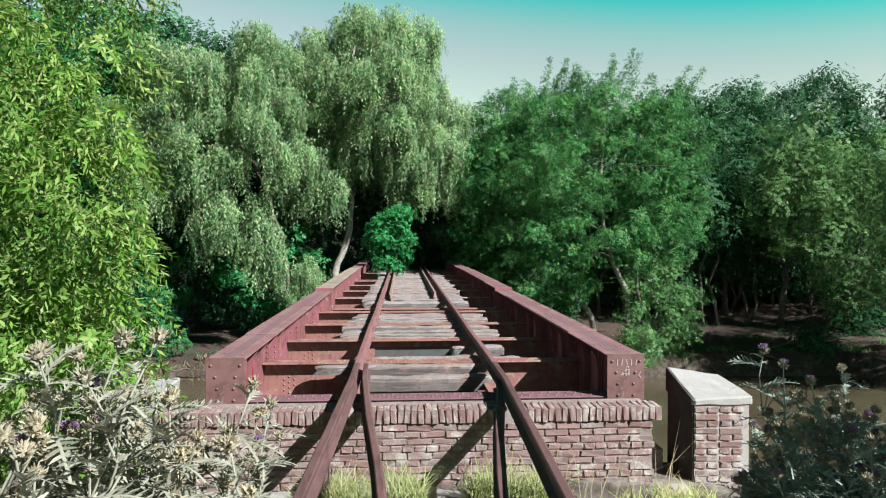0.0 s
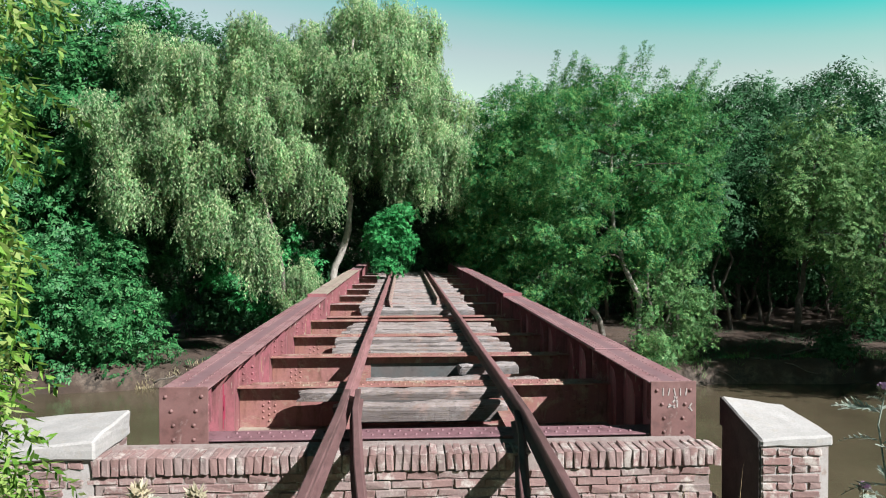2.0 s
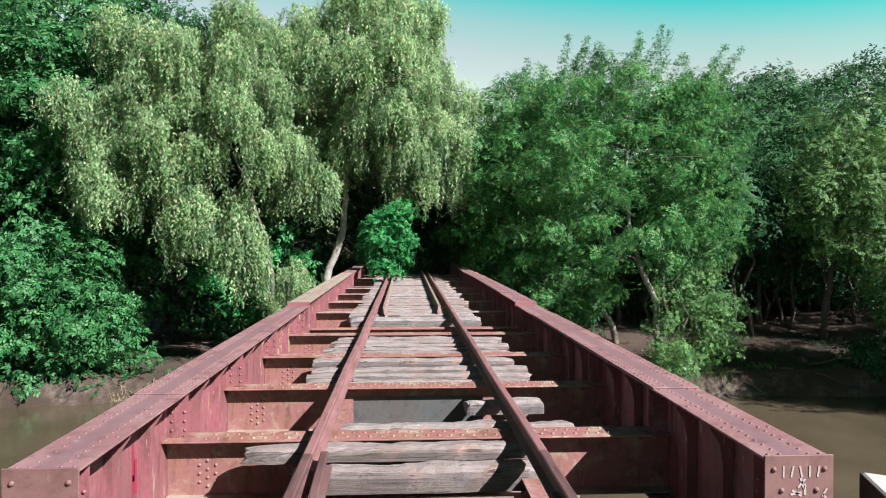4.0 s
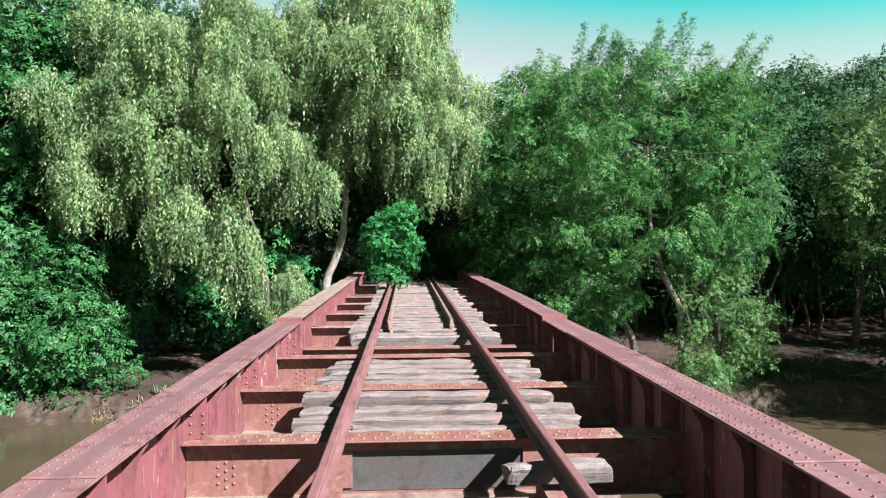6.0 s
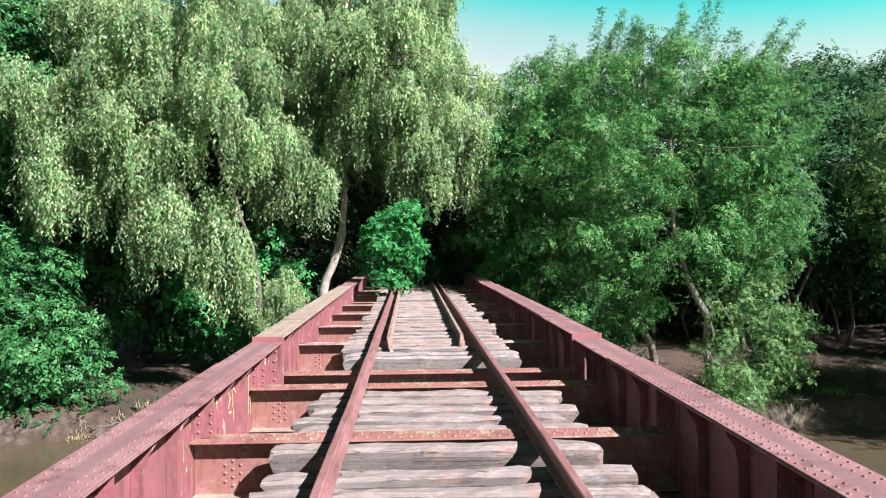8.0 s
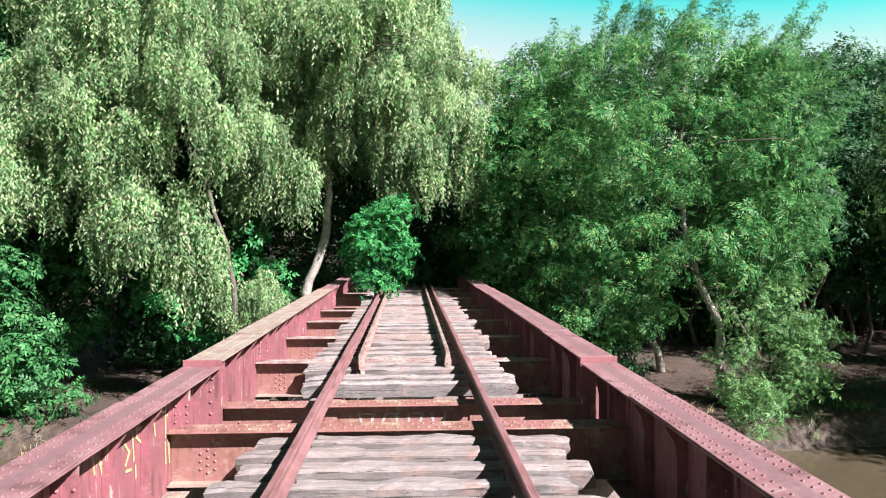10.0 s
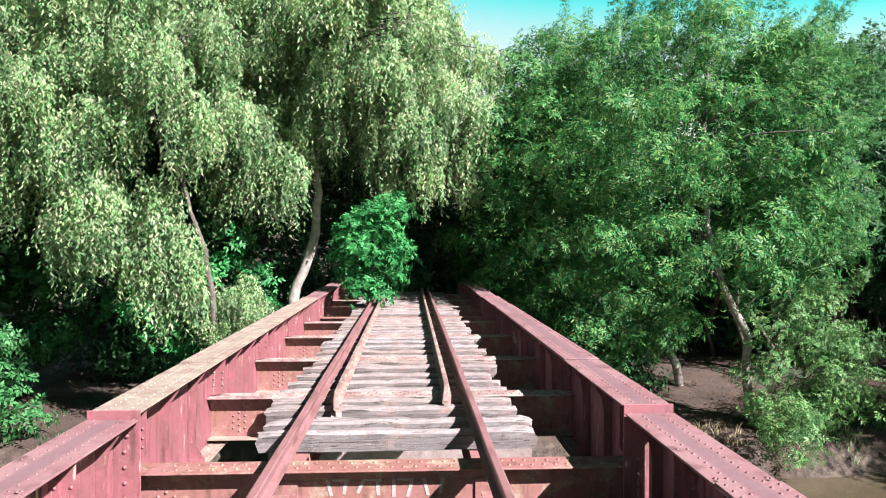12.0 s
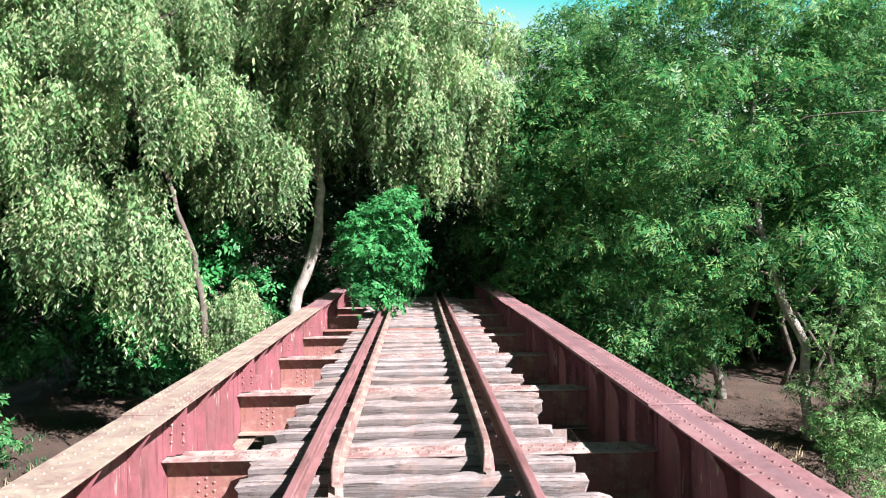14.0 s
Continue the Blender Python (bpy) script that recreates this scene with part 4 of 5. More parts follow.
tree("willow_tree", W, (-5.5, 24.2, -3.3), [(-5.6, 24.1, 0.2), (-5.9, 24, 1.8), (-6.4, 24, 3.4), (-6.9, 23.9, 4.5), (-8.5, 23.6, 8)],
     without(locks_on(G, (-8.8, 23.8, 6.5), (3.8, 2.8, 4.2), 1.65, 0.55, 1.0, 0.4, 1.5, -0.65, inner=0.45, locks=7), -8.0, -6.3, 2.9, 5.2) + locks_on(G, (-6.5, 22.8, 1.9), (0.5, 0.5, 1.5), 0.75, 0.34, 0.5, 0.8, 1.7, locks=4)
     + locks_on(G, (-8.5, 22.5, 3.0), (0.8, 0.6, 1.5), 0.85, 0.36, 0.55, 0.9, 1.8, locks=4) + locks_on(G, (-11.4, 22.8, 4.9), (1.0, 0.8, 1.8), 1.05, 0.45, 0.7, 0.9, 1.9), STRAND, L_WILLOW, 62, "willow", M_BARK_D, 0.1, 1.0, 2, "willows", fill=40, lean=0.6)
tree("bush", "small pale willow bush at the foot of the trunk", (-5.0, 25.2, -3.2), [(-5.0, 25.1, -1.5), (-5.0, 24.9, 0.0)],
     locks_on(G, (-5.0, 24.6, -0.3), (0.8, 0.6, 0.8), 0.6, 0.3, 0.45, 0.3, 0.7, -0.8, locks=4), STRAND[:3], L_WILLOW, 90, "willow", M_BARK, 0.06, 0.75, 12, category="bush", lean=0.6)
# broad trees on the left bank, reaching over the water
tree("bank_tree", "dense dark green tree on the far river bank", (-14.5, 27, -3), [(-14.3, 26.8, 2), (-14.5, 26.5, 8)],
     clumps_on(G, (-15, 26.6, 5.0), (5.0, 2.8, 7.2), 1.35, 0.6, 1.0, -0.95), BROAD, L_BANK, 46, size=1.25, seed=3, group="bank trees", fill=380, lean=0.6)
tree("bank_tree", "leafy tree leaning over the river at the far bank", (-11.8, 24.0, -3.6), [(-12.4, 23.2, -1), (-13.4, 22.6, 1.6)],
     clumps_on(G, (-13.9, 22.6, -1.6), (3.3, 1.8, 3.0), 0.9, 0.42, 0.72, -0.98), BROAD, L_BANK, 84, size=0.95, seed=4, group="bank trees", fill=120, lean=0.6)
tree("bank_tree", "leafy green tree beside the weeping willows", (-19.5, 24, -3.6), [(-19.4, 23.8, 0), (-19.2, 23.6, 5)],
     clumps_on(G, (-19.2, 23.4, 2.2), (3.2, 2.2, 6.0), 1.15, 0.55, 0.9, -0.95), BROAD, L_BANK, 50, size=1.15, seed=13, group="bank trees", fill=200, lean=0.6)
tree("bank_tree", "tall dark green tree behind the willows", (-21, 31, -3), [(-21, 31, 3), (-20.5, 31, 9)],
     clumps_on(G, (-20.5, 30, 5.6), (6.0, 3.0, 8.2), 1.7, 0.8, 1.3), WOODY, L_ASH, 24, size=1.6, seed=5, group="bank trees", fill=420)
tree("bush", "emerald green shrub in the shade under the willows", (-6.6, 26.4, -3.2), [(-6.6, 26.3, -1.0), (-6.4, 26.2, 1.2)],
     clumps_on(G, (-7.0, 26.2, 0.2), (2.4, 0.8, 2.2), 0.8, 0.4, 0.6, -0.95), BROAD, L_BRIGHT, 60, size=0.95, girth=0.06, seed=14, group="undergrowth", category="bush", lean=0.6)
# shrub on the track
tree("bush", "bright green bush growing beside the rail at the bridge end", (-1.0, 23.2, -0.45), [(-0.95, 23.1, 0.6), (-0.8, 23.1, 2.2)],
     clumps_on(G, (-0.85, 23.0, 1.5), (0.85, 0.6, 1.05), 0.5, 0.16, 0.3, -1, 0.6, 0.4) + [(-0.3, 23, 2.75, 0.2, 0.2, 0.16), (0.1, 23, 2.45, 0.16, 0.16, 0.12), (-0.7, 23, 0.35, 0.2, 0.2, 0.2), (-1.6, 23, 1.9, 0.16, 0.16, 0.12), (-0.5, 23, 0.15, 0.18, 0.18, 0.14)],
     BROAD, L_BRIGHT, 300, girth=0.05, size=0.68, seed=6, category="bush", lean=0.6)
# the big tree on the right of the line
tree("ash_tree", "leafy green tree with a pale leaning trunk by the river", (10.2, 23.2, -3.9), [(10.1, 23.2, -1.1), (9.4, 23.4, 0.5), (9.0, 23.5, 2.2), (8.85, 23.6, 4.0), (9.1, 23.8, 6.5), (9.3, 24, 8.6)],
     without(clumps_on(G, (8.3, 24.2, 4.0), (4.4, 3.6, 4.4), 1.15, 0.45, 0.8, -0.8, 0.4, 0.55, 0.5), 8.6, 9.3, 1.2, 5.6) + plumes(G, [(x, 24 + 0.3 * math.sin(3 * x), 7.9 - 0.05 * (x - 9) ** 2 + 0.5 * math.sin(2.1 * x)) for x in np.arange(4.8, 13.4, 0.42)])
     + plumes(G, [(x, 22.9, 6.6 - 0.1 * (x - 9.5) ** 2 + 0.4 * math.sin(3.3 * x)) for x in np.arange(8.0, 13.4, 0.5)], (0.8, -0.1, 0.6)) + clumps_on(G, (6.2, 24.0, -0.5), (2.2, 1.0, 1.9), 0.85, 0.36, 0.6, -0.9) + clumps_on(G, (11.9, 23.6, 2.6), (1.9, 1.0, 2.2), 0.9, 0.36, 0.6, -0.9) + plumes(H, [(9.8 + H.uniform(0, 2.4), 22.3 + H.uniform(-0.3, 0.5), H.uniform(1.0, 6.8)) for _ in range(18)], (0.85, -0.15, 0.42)) + clumps_on(H, (6.4, 22.6, 1.2), (2.3, 0.9, 2.7), 1.1, 0.34, 0.58, -0.9),
     ASH, L_ASH, 100, bark=M_BARK, girth=0.14, size=0.78, seed=7, group="bank trees", fill=160, lean=0.6)
tree("ash_tree", "slanting tree with pale lower trunk on the bank", (9.75, 27.0, -3.7), [(9.1, 26.6, -2.1), (7.0, 26.8, 0.0), (5.2, 26.8, 2.2), (4.6, 27.4, 6.0)],
     clumps_on(G, (4.9, 28.0, 4.2), (2.9, 2.2, 4.4), 1.0, 0.45, 0.8, -0.9) + clumps_on(G, (4.7, 25.6, 3.2), (1.9, 1.2, 3.6), 0.95, 0.4, 0.65, -0.95) + clumps_on(H, (3.6, 25.6, 2.4), (1.2, 0.9, 3.3), 0.85, 0.36, 0.6, -0.95), ASH, L_ASH, 70, bark=M_BARK, girth=0.17, size=1.0, fill=200, seed=8, group="bank trees", lean=0.6)
tree("bush", "fresh green shrub hanging over the river bank", (11.0, 22.4, -3.8), [(11.1, 22.2, -2.6), (11.2, 22.0, -0.8)],
     clumps_on(G, (10.9, 22.0, -1.9), (1.35, 0.8, 2.0), 0.55, 0.22, 0.42, -1, 0.5, 0.3, 0.7) + clumps_on(G, (12.0, 21.6, -2.3), (0.8, 0.5, 0.8), 0.5, 0.2, 0.32) + clumps_on(G, (9.9, 20.8, -3.1), (0.7, 1.0, 0.7), 0.5, 0.24, 0.38)
     + plumes(H, [(11.0 + H.uniform(-0.6, 0.9), 21.5, H.uniform(-3.0, -0.4)) for _ in range(12)], (0.8, -0.2, 0.1), 6) + plumes(H, [(10.6 + 0.3 * j, 21.7, -0.4 + 0.1 * j) for j in range(5)], (0.4, -0.1, 0.8), 5),
     ASH, L_SHRUB, 150, "ash", M_BARK_D, 0.07, 0.6, 9, category="bush", lean=0.6)
# the last one stands out of view, added to shade the bank
for k, (x, y, z, rx, rz) in enumerate(((20.3, 26.6, 3.2, 2.2, 4.0), (23.4, 25.6, 0.9, 2.8, 4.4), (31.5, 24.5, 1.4, 3.8, 4.6))):
    tree("bank_tree", "olive green feathery tree on the river bank", (x - 0.5, y + 0.9, -3.3), [(x - 0.4, y + 0.5, 0), (x, y + 0.3, z + 2)],
         clumps_on(G, (x, y, z), (rx, 1.8, rz), 0.95, 0.5, 0.8), FINE, L_PALE, 44, size=1.05, seed=10 + 3 * k, group="bank trees", fill=60, lean=0.6)
# never in view; added so that its crown shades the right bank
tree("bank_tree", "leafy olive green tree added out of view to shade the bank", (23.6, 18.2, ground_z(23.6, 18.2) - 0.2), [(23.2, 17.8, 0), (22.6, 17.2, 3.5)],
     clumps_on(G, (22.4, 17.0, 2.6), (3.4, 2.6, 4.0), 1.0, 0.6, 0.95, -0.95, 1.0), FINE, L_PALE, 40, size=1.1, seed=90, group="bank trees", fill=160, lean=0.6)
# woods behind
k = 20
for x, y, z, rx, rz in ((3.4, 31.5, 2.2, 3.6, 4.6), (-2.6, 31, 3.8, 3.8, 6.6), (-6.6, 29.4, 3.4, 3.4, 6.6), (-10.5, 29.5, 4.2, 4.0, 7.4), (14.5, 29.8, 3.4, 3.2, 5.6), (18.5, 31, 4.0, 4.0, 6.0), (-12.5, 32, 4.6, 4.0, 7.5),
                      (24, 31.4, 4.2, 4.2, 6.0), (30, 33, 4.6, 5, 6.4), (9, 33, 3.8, 4.4, 5.8), (-28, 31, 5, 5.5, 8.2), (37, 36, 4.6, 5.5, 6.6), (0.5, 38, 3.0, 5.5, 5.4), (21, 38, 5.0, 6, 6.6), (12, 39, 4.6, 6, 6.4), (29, 40, 5.0, 6, 7.0)):
    tree("wood_tree", "dark leafy tree in the wood behind the river", (x, y, -3), [(x + 0.2, y, 1), (x + 0.1, y, z + 2)],
         clumps_on(G, (x, y, z), (rx, 2.6, rz * 0.94), 1.4, 0.6, 1.05, -0.95, 0.35) + shoots(G, 9, (x, y, z), (rx * 0.9, 2.0, rz), 0.6), WOODY, L_DARK, 34, size=1.15, seed=k, group="trees of the wood", fill=300, lean=0.6)
    k += 1
for x, y, z, r in ((-9.0, 28.5, -2.0, 1.7), (18.6, 22.4, -3.4, 0.6), (5.0, 26.2, -1.6, 1.6), (6.6, 25.0, -2.0, 1.4), (2.4, 34, 0.6, 2.2), (-3.2, 29, -1.0, 1.8), (7.5, 30.5, -1.8, 1.8), (13.8, 33, -1.2, 2.0),
                 (18.5, 35, -1.2, 2.2), (23, 34, -1.2, 2.2), (27.5, 32, -1.4, 2.2), (-16, 26.5, -2, 1.8), (5.4, 23.6, -2.6, 1.0), (-20.5, 24, -2.6, 1.6), (22.5, 25.0, -3.0, 1.3), (12, 35, -0.6, 2.6), (16, 36.5, -0.4, 2.8), (20, 37, -0.4, 2.8), (24.5, 36.5, -0.4, 2.8), (28.5, 35, -0.6, 2.6),
                 (13.4, 32.2, -1.6, 1.5), (16.2, 33.4, -1.2, 1.7), (20.6, 33.6, -1.2, 1.7), (25, 33.4, -1.2, 1.9)):
    tree("bush", "dark green undergrowth bush under the trees", (x, y, ground_z(x, y) - 0.1), [(x, y, z)],
         lumps_in(G, 12, (x, y, z), (r, r * 0.7, r * 0.9), 0.5 * r * 0.8, 0.7 * r * 0.8), WOODY, L_DARK, 22, girth=0.05, size=1.2, seed=k, group="undergrowth", category="bush", limbs=False)
    k += 1
# slender trunks in the wood
for j in range(44):
    x, y = rnd.uniform(11, 31), rnd.uniform(27.5, 36)
    z = ground_z(x, y) - 0.1
    line = bent((x, y, z), (x + rnd.uniform(-0.6, 0.6), y, z + rnd.uniform(5, 8)), 5, 0, rnd)
    vs, fs = tube_data([p - line[0] for p in line], [rnd.uniform(0.06, 0.12) * (1 - 0.1 * i) for i in range(6)], 7, 0.2, j)
    ob = mesh_ob("tree_trunk", vs, fs, M_BARK_D, smooth=True)
    ob.location = line[0]
    tagged(ob, "slender bare trunk standing in the dark wood", "trunk", "bare trunks")
# near willow on the left bank
tree("willow_tree", "yellow green willow bush close beside the abutment", (-4.2, -3.2, -1.9), [(-3.9, -3.5, 0.4), (-3.6, -3.7, 2.5)],
     clumps_on(G, (-3.38, -3.4, 1.6), (1.3, 1.0, 3.4), 0.38, 0.22, 0.42, -1, 0.5, 0.6, 0.9) + clumps_on(G, (-2.7, -3.35, 0.4), (0.35, 0.5, 1.0), 0.34, 0.2, 0.34, -1, 0.6, 0.4, 0.9), LANCE, L_NEAR, 600, "droop", fill=900, lean=0.5, girth=0.12, size=0.5, seed=70, group="willows")
# unseen small tree off to the right, added to shade the thistles
tree("bank_tree", "small green tree added out of view to shade the thistles", (5.0, -4.8, -1.8), [(4.8, -4.7, 0), (4.4, -4.5, 1.9)],
     lumps_in(G, 8, (4.35, -4.45, 1.95), (0.6, 0.6, 0.6), 0.2, 0.34), ASH, L_ASH, 40, girth=0.1, size=1.0, seed=71)
# unseen trees that close the river behind, added to block low sky light
for k, (x, y) in enumerate(((-30, 14), (-34, 2), (-32, -12), (-24, -24), (-12, -31), (0, -34), (13, -33), (26, -30), (37, -22), (43, -8), (44, 8), (40, 20))):
    tree("bank_tree", "leafy green tree added out of view to block low sky", (x, y, -4.6), [(x, y, 0), (x, y, 4)],
         lumps_in(G, 16, (x, y, 2.2), (6.5, 6.5, 4.8), 2.2, 3.2), WOODY, L_DARK, 1.2, size=4.5, seed=200 + k, group="trees of the near bank", limbs=False)


# ---------------------------------------------------------------- grass and thistles
def blades(name, label, spots, count, low, high, material, seed, width=0.007):
    """Many bent grass blades about the spots (x, y, radius)."""
    rs = np.random.default_rng(seed)
    quads = []
    for x, y, r in spots:
        for _ in range(count):
            a, q = rs.uniform(0, 2 * math.pi), r * math.sqrt(rs.uniform())
            px, py = x + q * math.cos(a), y + q * math.sin(a)
            p = np.array((px, py, ground_z(px, py) - 0.01))
            ln = rs.uniform(low, high)
            b = rs.uniform(0, 2 * math.pi)
            side = np.array((math.cos(b), math.sin(b), 0)) * width * rs.uniform(0.6, 1.3)
            lean = np.array((math.cos(b + 1.6), math.sin(b + 1.6), 0)) * ln * rs.uniform(0.15, 1.3)
            up = np.array((0, 0, ln))
            m = p + up * 0.55 + lean * 0.35
            quads += [[p - side, p + side, m + side * 0.8, m - side * 0.8], [m - side * 0.8, m + side * 0.8, p + up * 0.92 + lean + side * 0.1, p + up * 0.92 + lean - side * 0.1]]
    sp = [np.array(quads)]
    # normals tipped up and sunwards so the blades shade brighter
    ob = leaf_mesh(name, sp, np.zeros((1, 3)), np.eye(3)[None], np.ones(1), material, None, rs, "", np.array([unit((0.3, -0.5, 0.8))]))
    return tagged(ob, label, "grass", kind="stuff")


blades("grass", "long green and straw grass tufts between the rails", [(-0.95, -1.0, 0.14), (-0.75, -1.05, 0.16), (-0.3, -1.0, 0.16), (-0.2, -1.1, 0.14), (0.5, -1.0, 0.14), (0.66, -1.05, 0.16), (-1.1, -1.1, 0.16), (0.9, -1.05, 0.16), (1.05, -1.15, 0.14), (-0.42, -1.2, 0.16)], 230, 0.12, 0.46, L_GRASS, 1, 0.006)
blades("grass", "short mixed grass on the embankment", [(rnd.uniform(-2.6, 2.8), rnd.uniform(-3.2, -0.9), 0.3) for _ in range(40)], 60, 0.05, 0.2, L_GRASS, 2)
blades("dry_grass", "dry straw stalks in front of the brick wall", [(1.2, -1.15, 0.3), (1.75, -1.1, 0.35), (2.3, -1.2, 0.35), (-1.9, -1.1, 0.3)], 22, 0.3, 0.75, L_DRY, 3, 0.004)
blades("grass", "green grass along the far river bank", [(x, 21.9 + rnd.uniform(0, 0.6), 0.6) for x in (12.2, 14, 17.2, 18.4, 20.2, 22, 23)], 130, 0.08, 0.28, L_PALE, 4, 0.012)
blades("grass", "low green herbs on the shaded far bank", [(rnd.uniform(11, 21), rnd.uniform(22.2, 29), 0.6) for _ in range(46)] + [(rnd.uniform(-13, -5), rnd.uniform(22.3, 26), 0.5) for _ in range(16)], 60, 0.05, 0.16, L_DARK, 6, 0.012)
blades("leaf_litter", "brown leaf litter strewn over the far bank", [(rnd.uniform(9, 22), rnd.uniform(21.9, 29), 1.0) for _ in range(34)] + [(rnd.uniform(-13, -4), rnd.uniform(22, 26), 1.0) for _ in range(16)], 80, 0.02, 0.06, L_LITTER, 7, 0.02)
blades("dry_grass", "pale dry grass patches on the far bank", [(18.6, 31.2, 0.4), (8.6, 21.9, 0.7), (7.8, 21.7, 0.5), (-9.6, 21.8, 0.5), (-8.7, 21.9, 0.6), (-10.6, 21.7, 0.4)], 160, 0.12, 0.35, L_DRY, 5, 0.012)


def thistle_leaf(rs, length):
    """A long toothed leaf along x, arching down."""
    vs, fs = [], []
    n = 9
    for i in range(n):
        f = i / (n - 1)
        x, z = length * f, length * (0.28 * f - 0.5 * f * f)
        vs += [(x, -0.006, z), (x, 0.006, z)]
    for i in range(n - 1):
        fs.append((2 * i, 2 * i + 1, 2 * i + 3, 2 * i + 2))
    for i in range(1, n - 1):
        f = i / (n - 1)
        w = length * 0.22 * math.sin(math.pi * min(1, f * 0.9 + 0.12)) * rs.uniform(0.7, 1.2)
        for s in (-1, 1):
            x, z = length * f, length * (0.28 * f - 0.5 * f * f)
            k = len(vs)
            vs += [(x - length * 0.05, s * 0.006, z), (x + length * 0.05, s * 0.006, z), (x + w * 0.75, s * w, z + w * rs.uniform(-0.1, 0.35)), (x + w * 0.2, s * w * 0.55, z + w * 0.1)]
            fs += [(k, k + 1, k + 2), (k, k + 2, k + 3)]
    return vs, fs


def head_mesh(rs, r):
    """A globe of spiny bracts."""
    quads = []
    for k in range(70):
        d = unit(rs.normal(size=3) + np.array((0, 0, 0.2)))
        t = unit(np.cross(d, rs.normal(size=3)))
        p = d * r * 0.75
        tip = d * r * rs.uniform(1.25, 1.8) + np.array((0, 0, r * 0.3))
        quads.append([p - t * r * 0.24, p + t * r * 0.24, tip + t * 0.001, tip - t * 0.001])
    for k in range(26):
        d = unit(rs.normal(size=3))
        t = unit(np.cross(d, rs.normal(size=3)))
        u = np.cross(d, t)
        quads.append([d * r * 0.85 + t * r * 0.5, d * r * 0.85 + u * r * 0.5, d * r * 0.85 - t * r * 0.5, d * r * 0.85 - u * r * 0.5])
    return np.array(quads)


def floret_mesh(rs, r):
    quads = []
    for k in range(60):
        d = unit((rs.normal(0, 0.45), rs.normal(0, 0.45), 1.0))
        t = unit(np.cross(d, rs.normal(size=3)))
        p, tip = d * r * 0.6, d * r * rs.uniform(1.5, 2.0)
        quads.append([p - t * 0.003, p + t * 0.003, tip + t * 0.004, tip - t * 0.004])
    return np.array(quads)


def thistle(x, y, high, stems, label, seed, leaf=0.34, flower=0.4, leafiness=15, green=None):
    green = green or L_THISTLE
    rs = np.random.default_rng(seed)
    rnd = random.Random(seed)
    z = ground_z(x, y) - 0.03
    t = thing("thistle", label, "thistle", (x, y, z), "thistles")
    for k in range(stems):
        a = rnd.uniform(0, 6.28)
        h = high * rnd.uniform(0.75, 1.0)
        top = Vector((math.cos(a) * 0.24 * h * rnd.random() * 1.4, math.sin(a) * 0.24 * h * rnd.random() * 1.4, h))
        line = bent((0, 0, 0), top, 6, 0, rnd)
        vs, fs = tube_data(line, [0.009 - 0.0008 * i for i in range(7)], 6)
        mesh_ob("stem", vs, fs, green, t, smooth=True)
        for j in range(leafiness):
            f = rnd.uniform(0.05, 0.96)
            p = line[int(f * 6)].lerp(line[min(6, int(f * 6) + 1)], f * 6 % 1)
            vs, fs = thistle_leaf(rs, leaf * (1.2 - 0.65 * f) * rnd.uniform(0.6, 1.2))
            ob = mesh_ob("leaf", vs, fs, green, t)
            ob.matrix_local = Matrix.Translation(p) @ pose(0, 0, 0, rnd.uniform(-25, 25), rnd.uniform(-50, 12), rnd.uniform(0, 360))
        tips = [(top, 1.0)] + [(line[4].lerp(line[5], rnd.random()) + Vector((rnd.uniform(-0.14, 0.14), rnd.uniform(-0.14, 0.14), rnd.uniform(0.02, 0.16))), 0.8) for _ in range(2)]
        for c, s in tips:
            if s < 1:
                vs, fs = tube_data([line[4], (line[4] + c) / 2 + Vector((0, 0, -0.02)), c], [0.005, 0.004, 0.004], 5)
                mesh_ob("side_stem", vs, fs, green, t)
            r = 0.03 * s * rnd.uniform(0.85, 1.15)
            tilt = frames_for(np.array([[rnd.uniform(-0.5, 0.5), rnd.uniform(-0.5, 0.5), 1.0]]), rs)
            hd = leaf_mesh("flower_head", [head_mesh(rs, r)], np.array([c]), tilt, np.ones(1), L_BRACT, t, rs)
            if rnd.random() < flower:
                leaf_mesh("floret_tuft", [floret_mesh(rs, r)], np.array([c]), tilt, np.ones(1), L_PURPLE, hd, rs, "purple floret tuft")


blades("grass", "green grass at the foot of the brick wall", [(rnd.uniform(1.1, 2.9), rnd.uniform(-1.35, -0.95), 0.14) for _ in range(9)], 60, 0.06, 0.22, L_GRASS, 8, 0.006)
LIT = "silvery dry thistle with spiny heads in full sun"
SHADE = "grey green spiny thistle with purple heads, standing in shade"
for i, (x, y, h, n) in enumerate(((-1.55, -5.05, 1.76, 3), (-1.78, -4.85, 1.75, 4), (-1.5, -4.8, 1.45, 3), (-1.9, -5.15, 1.5, 4), (-1.35, -4.25, 1.4, 3), (-1.55, -4.1, 1.3, 4), (-1.15, -3.9, 1.2, 3), (-1.75, -4.4, 1.4, 4), (-1.3, -4.6, 1.1, 4), (-1.65, -5.2, 1.2, 4))):
    thistle(x, y, h, n, LIT, 100 + i, 0.36, 0.09, 30)
for i, (x, y, h, n) in enumerate(((2.7, -3.1, 1.3, 3), (2.62, -2.76, 1.5, 3), (2.95, -2.9, 1.4, 4), (2.9, -2.1, 1.1, 2), (2.45, -3.2, 1.0, 3), (3.15, -2.6, 1.3, 4), (2.3, -2.7, 0.7, 3), (2.8, -3.4, 1.0, 4), (3.1, -3.1, 1.2, 4))):
    thistle(x, y, h, n, SHADE, 130 + i, 0.36, 0.35, 26, L_THISTLE_G)

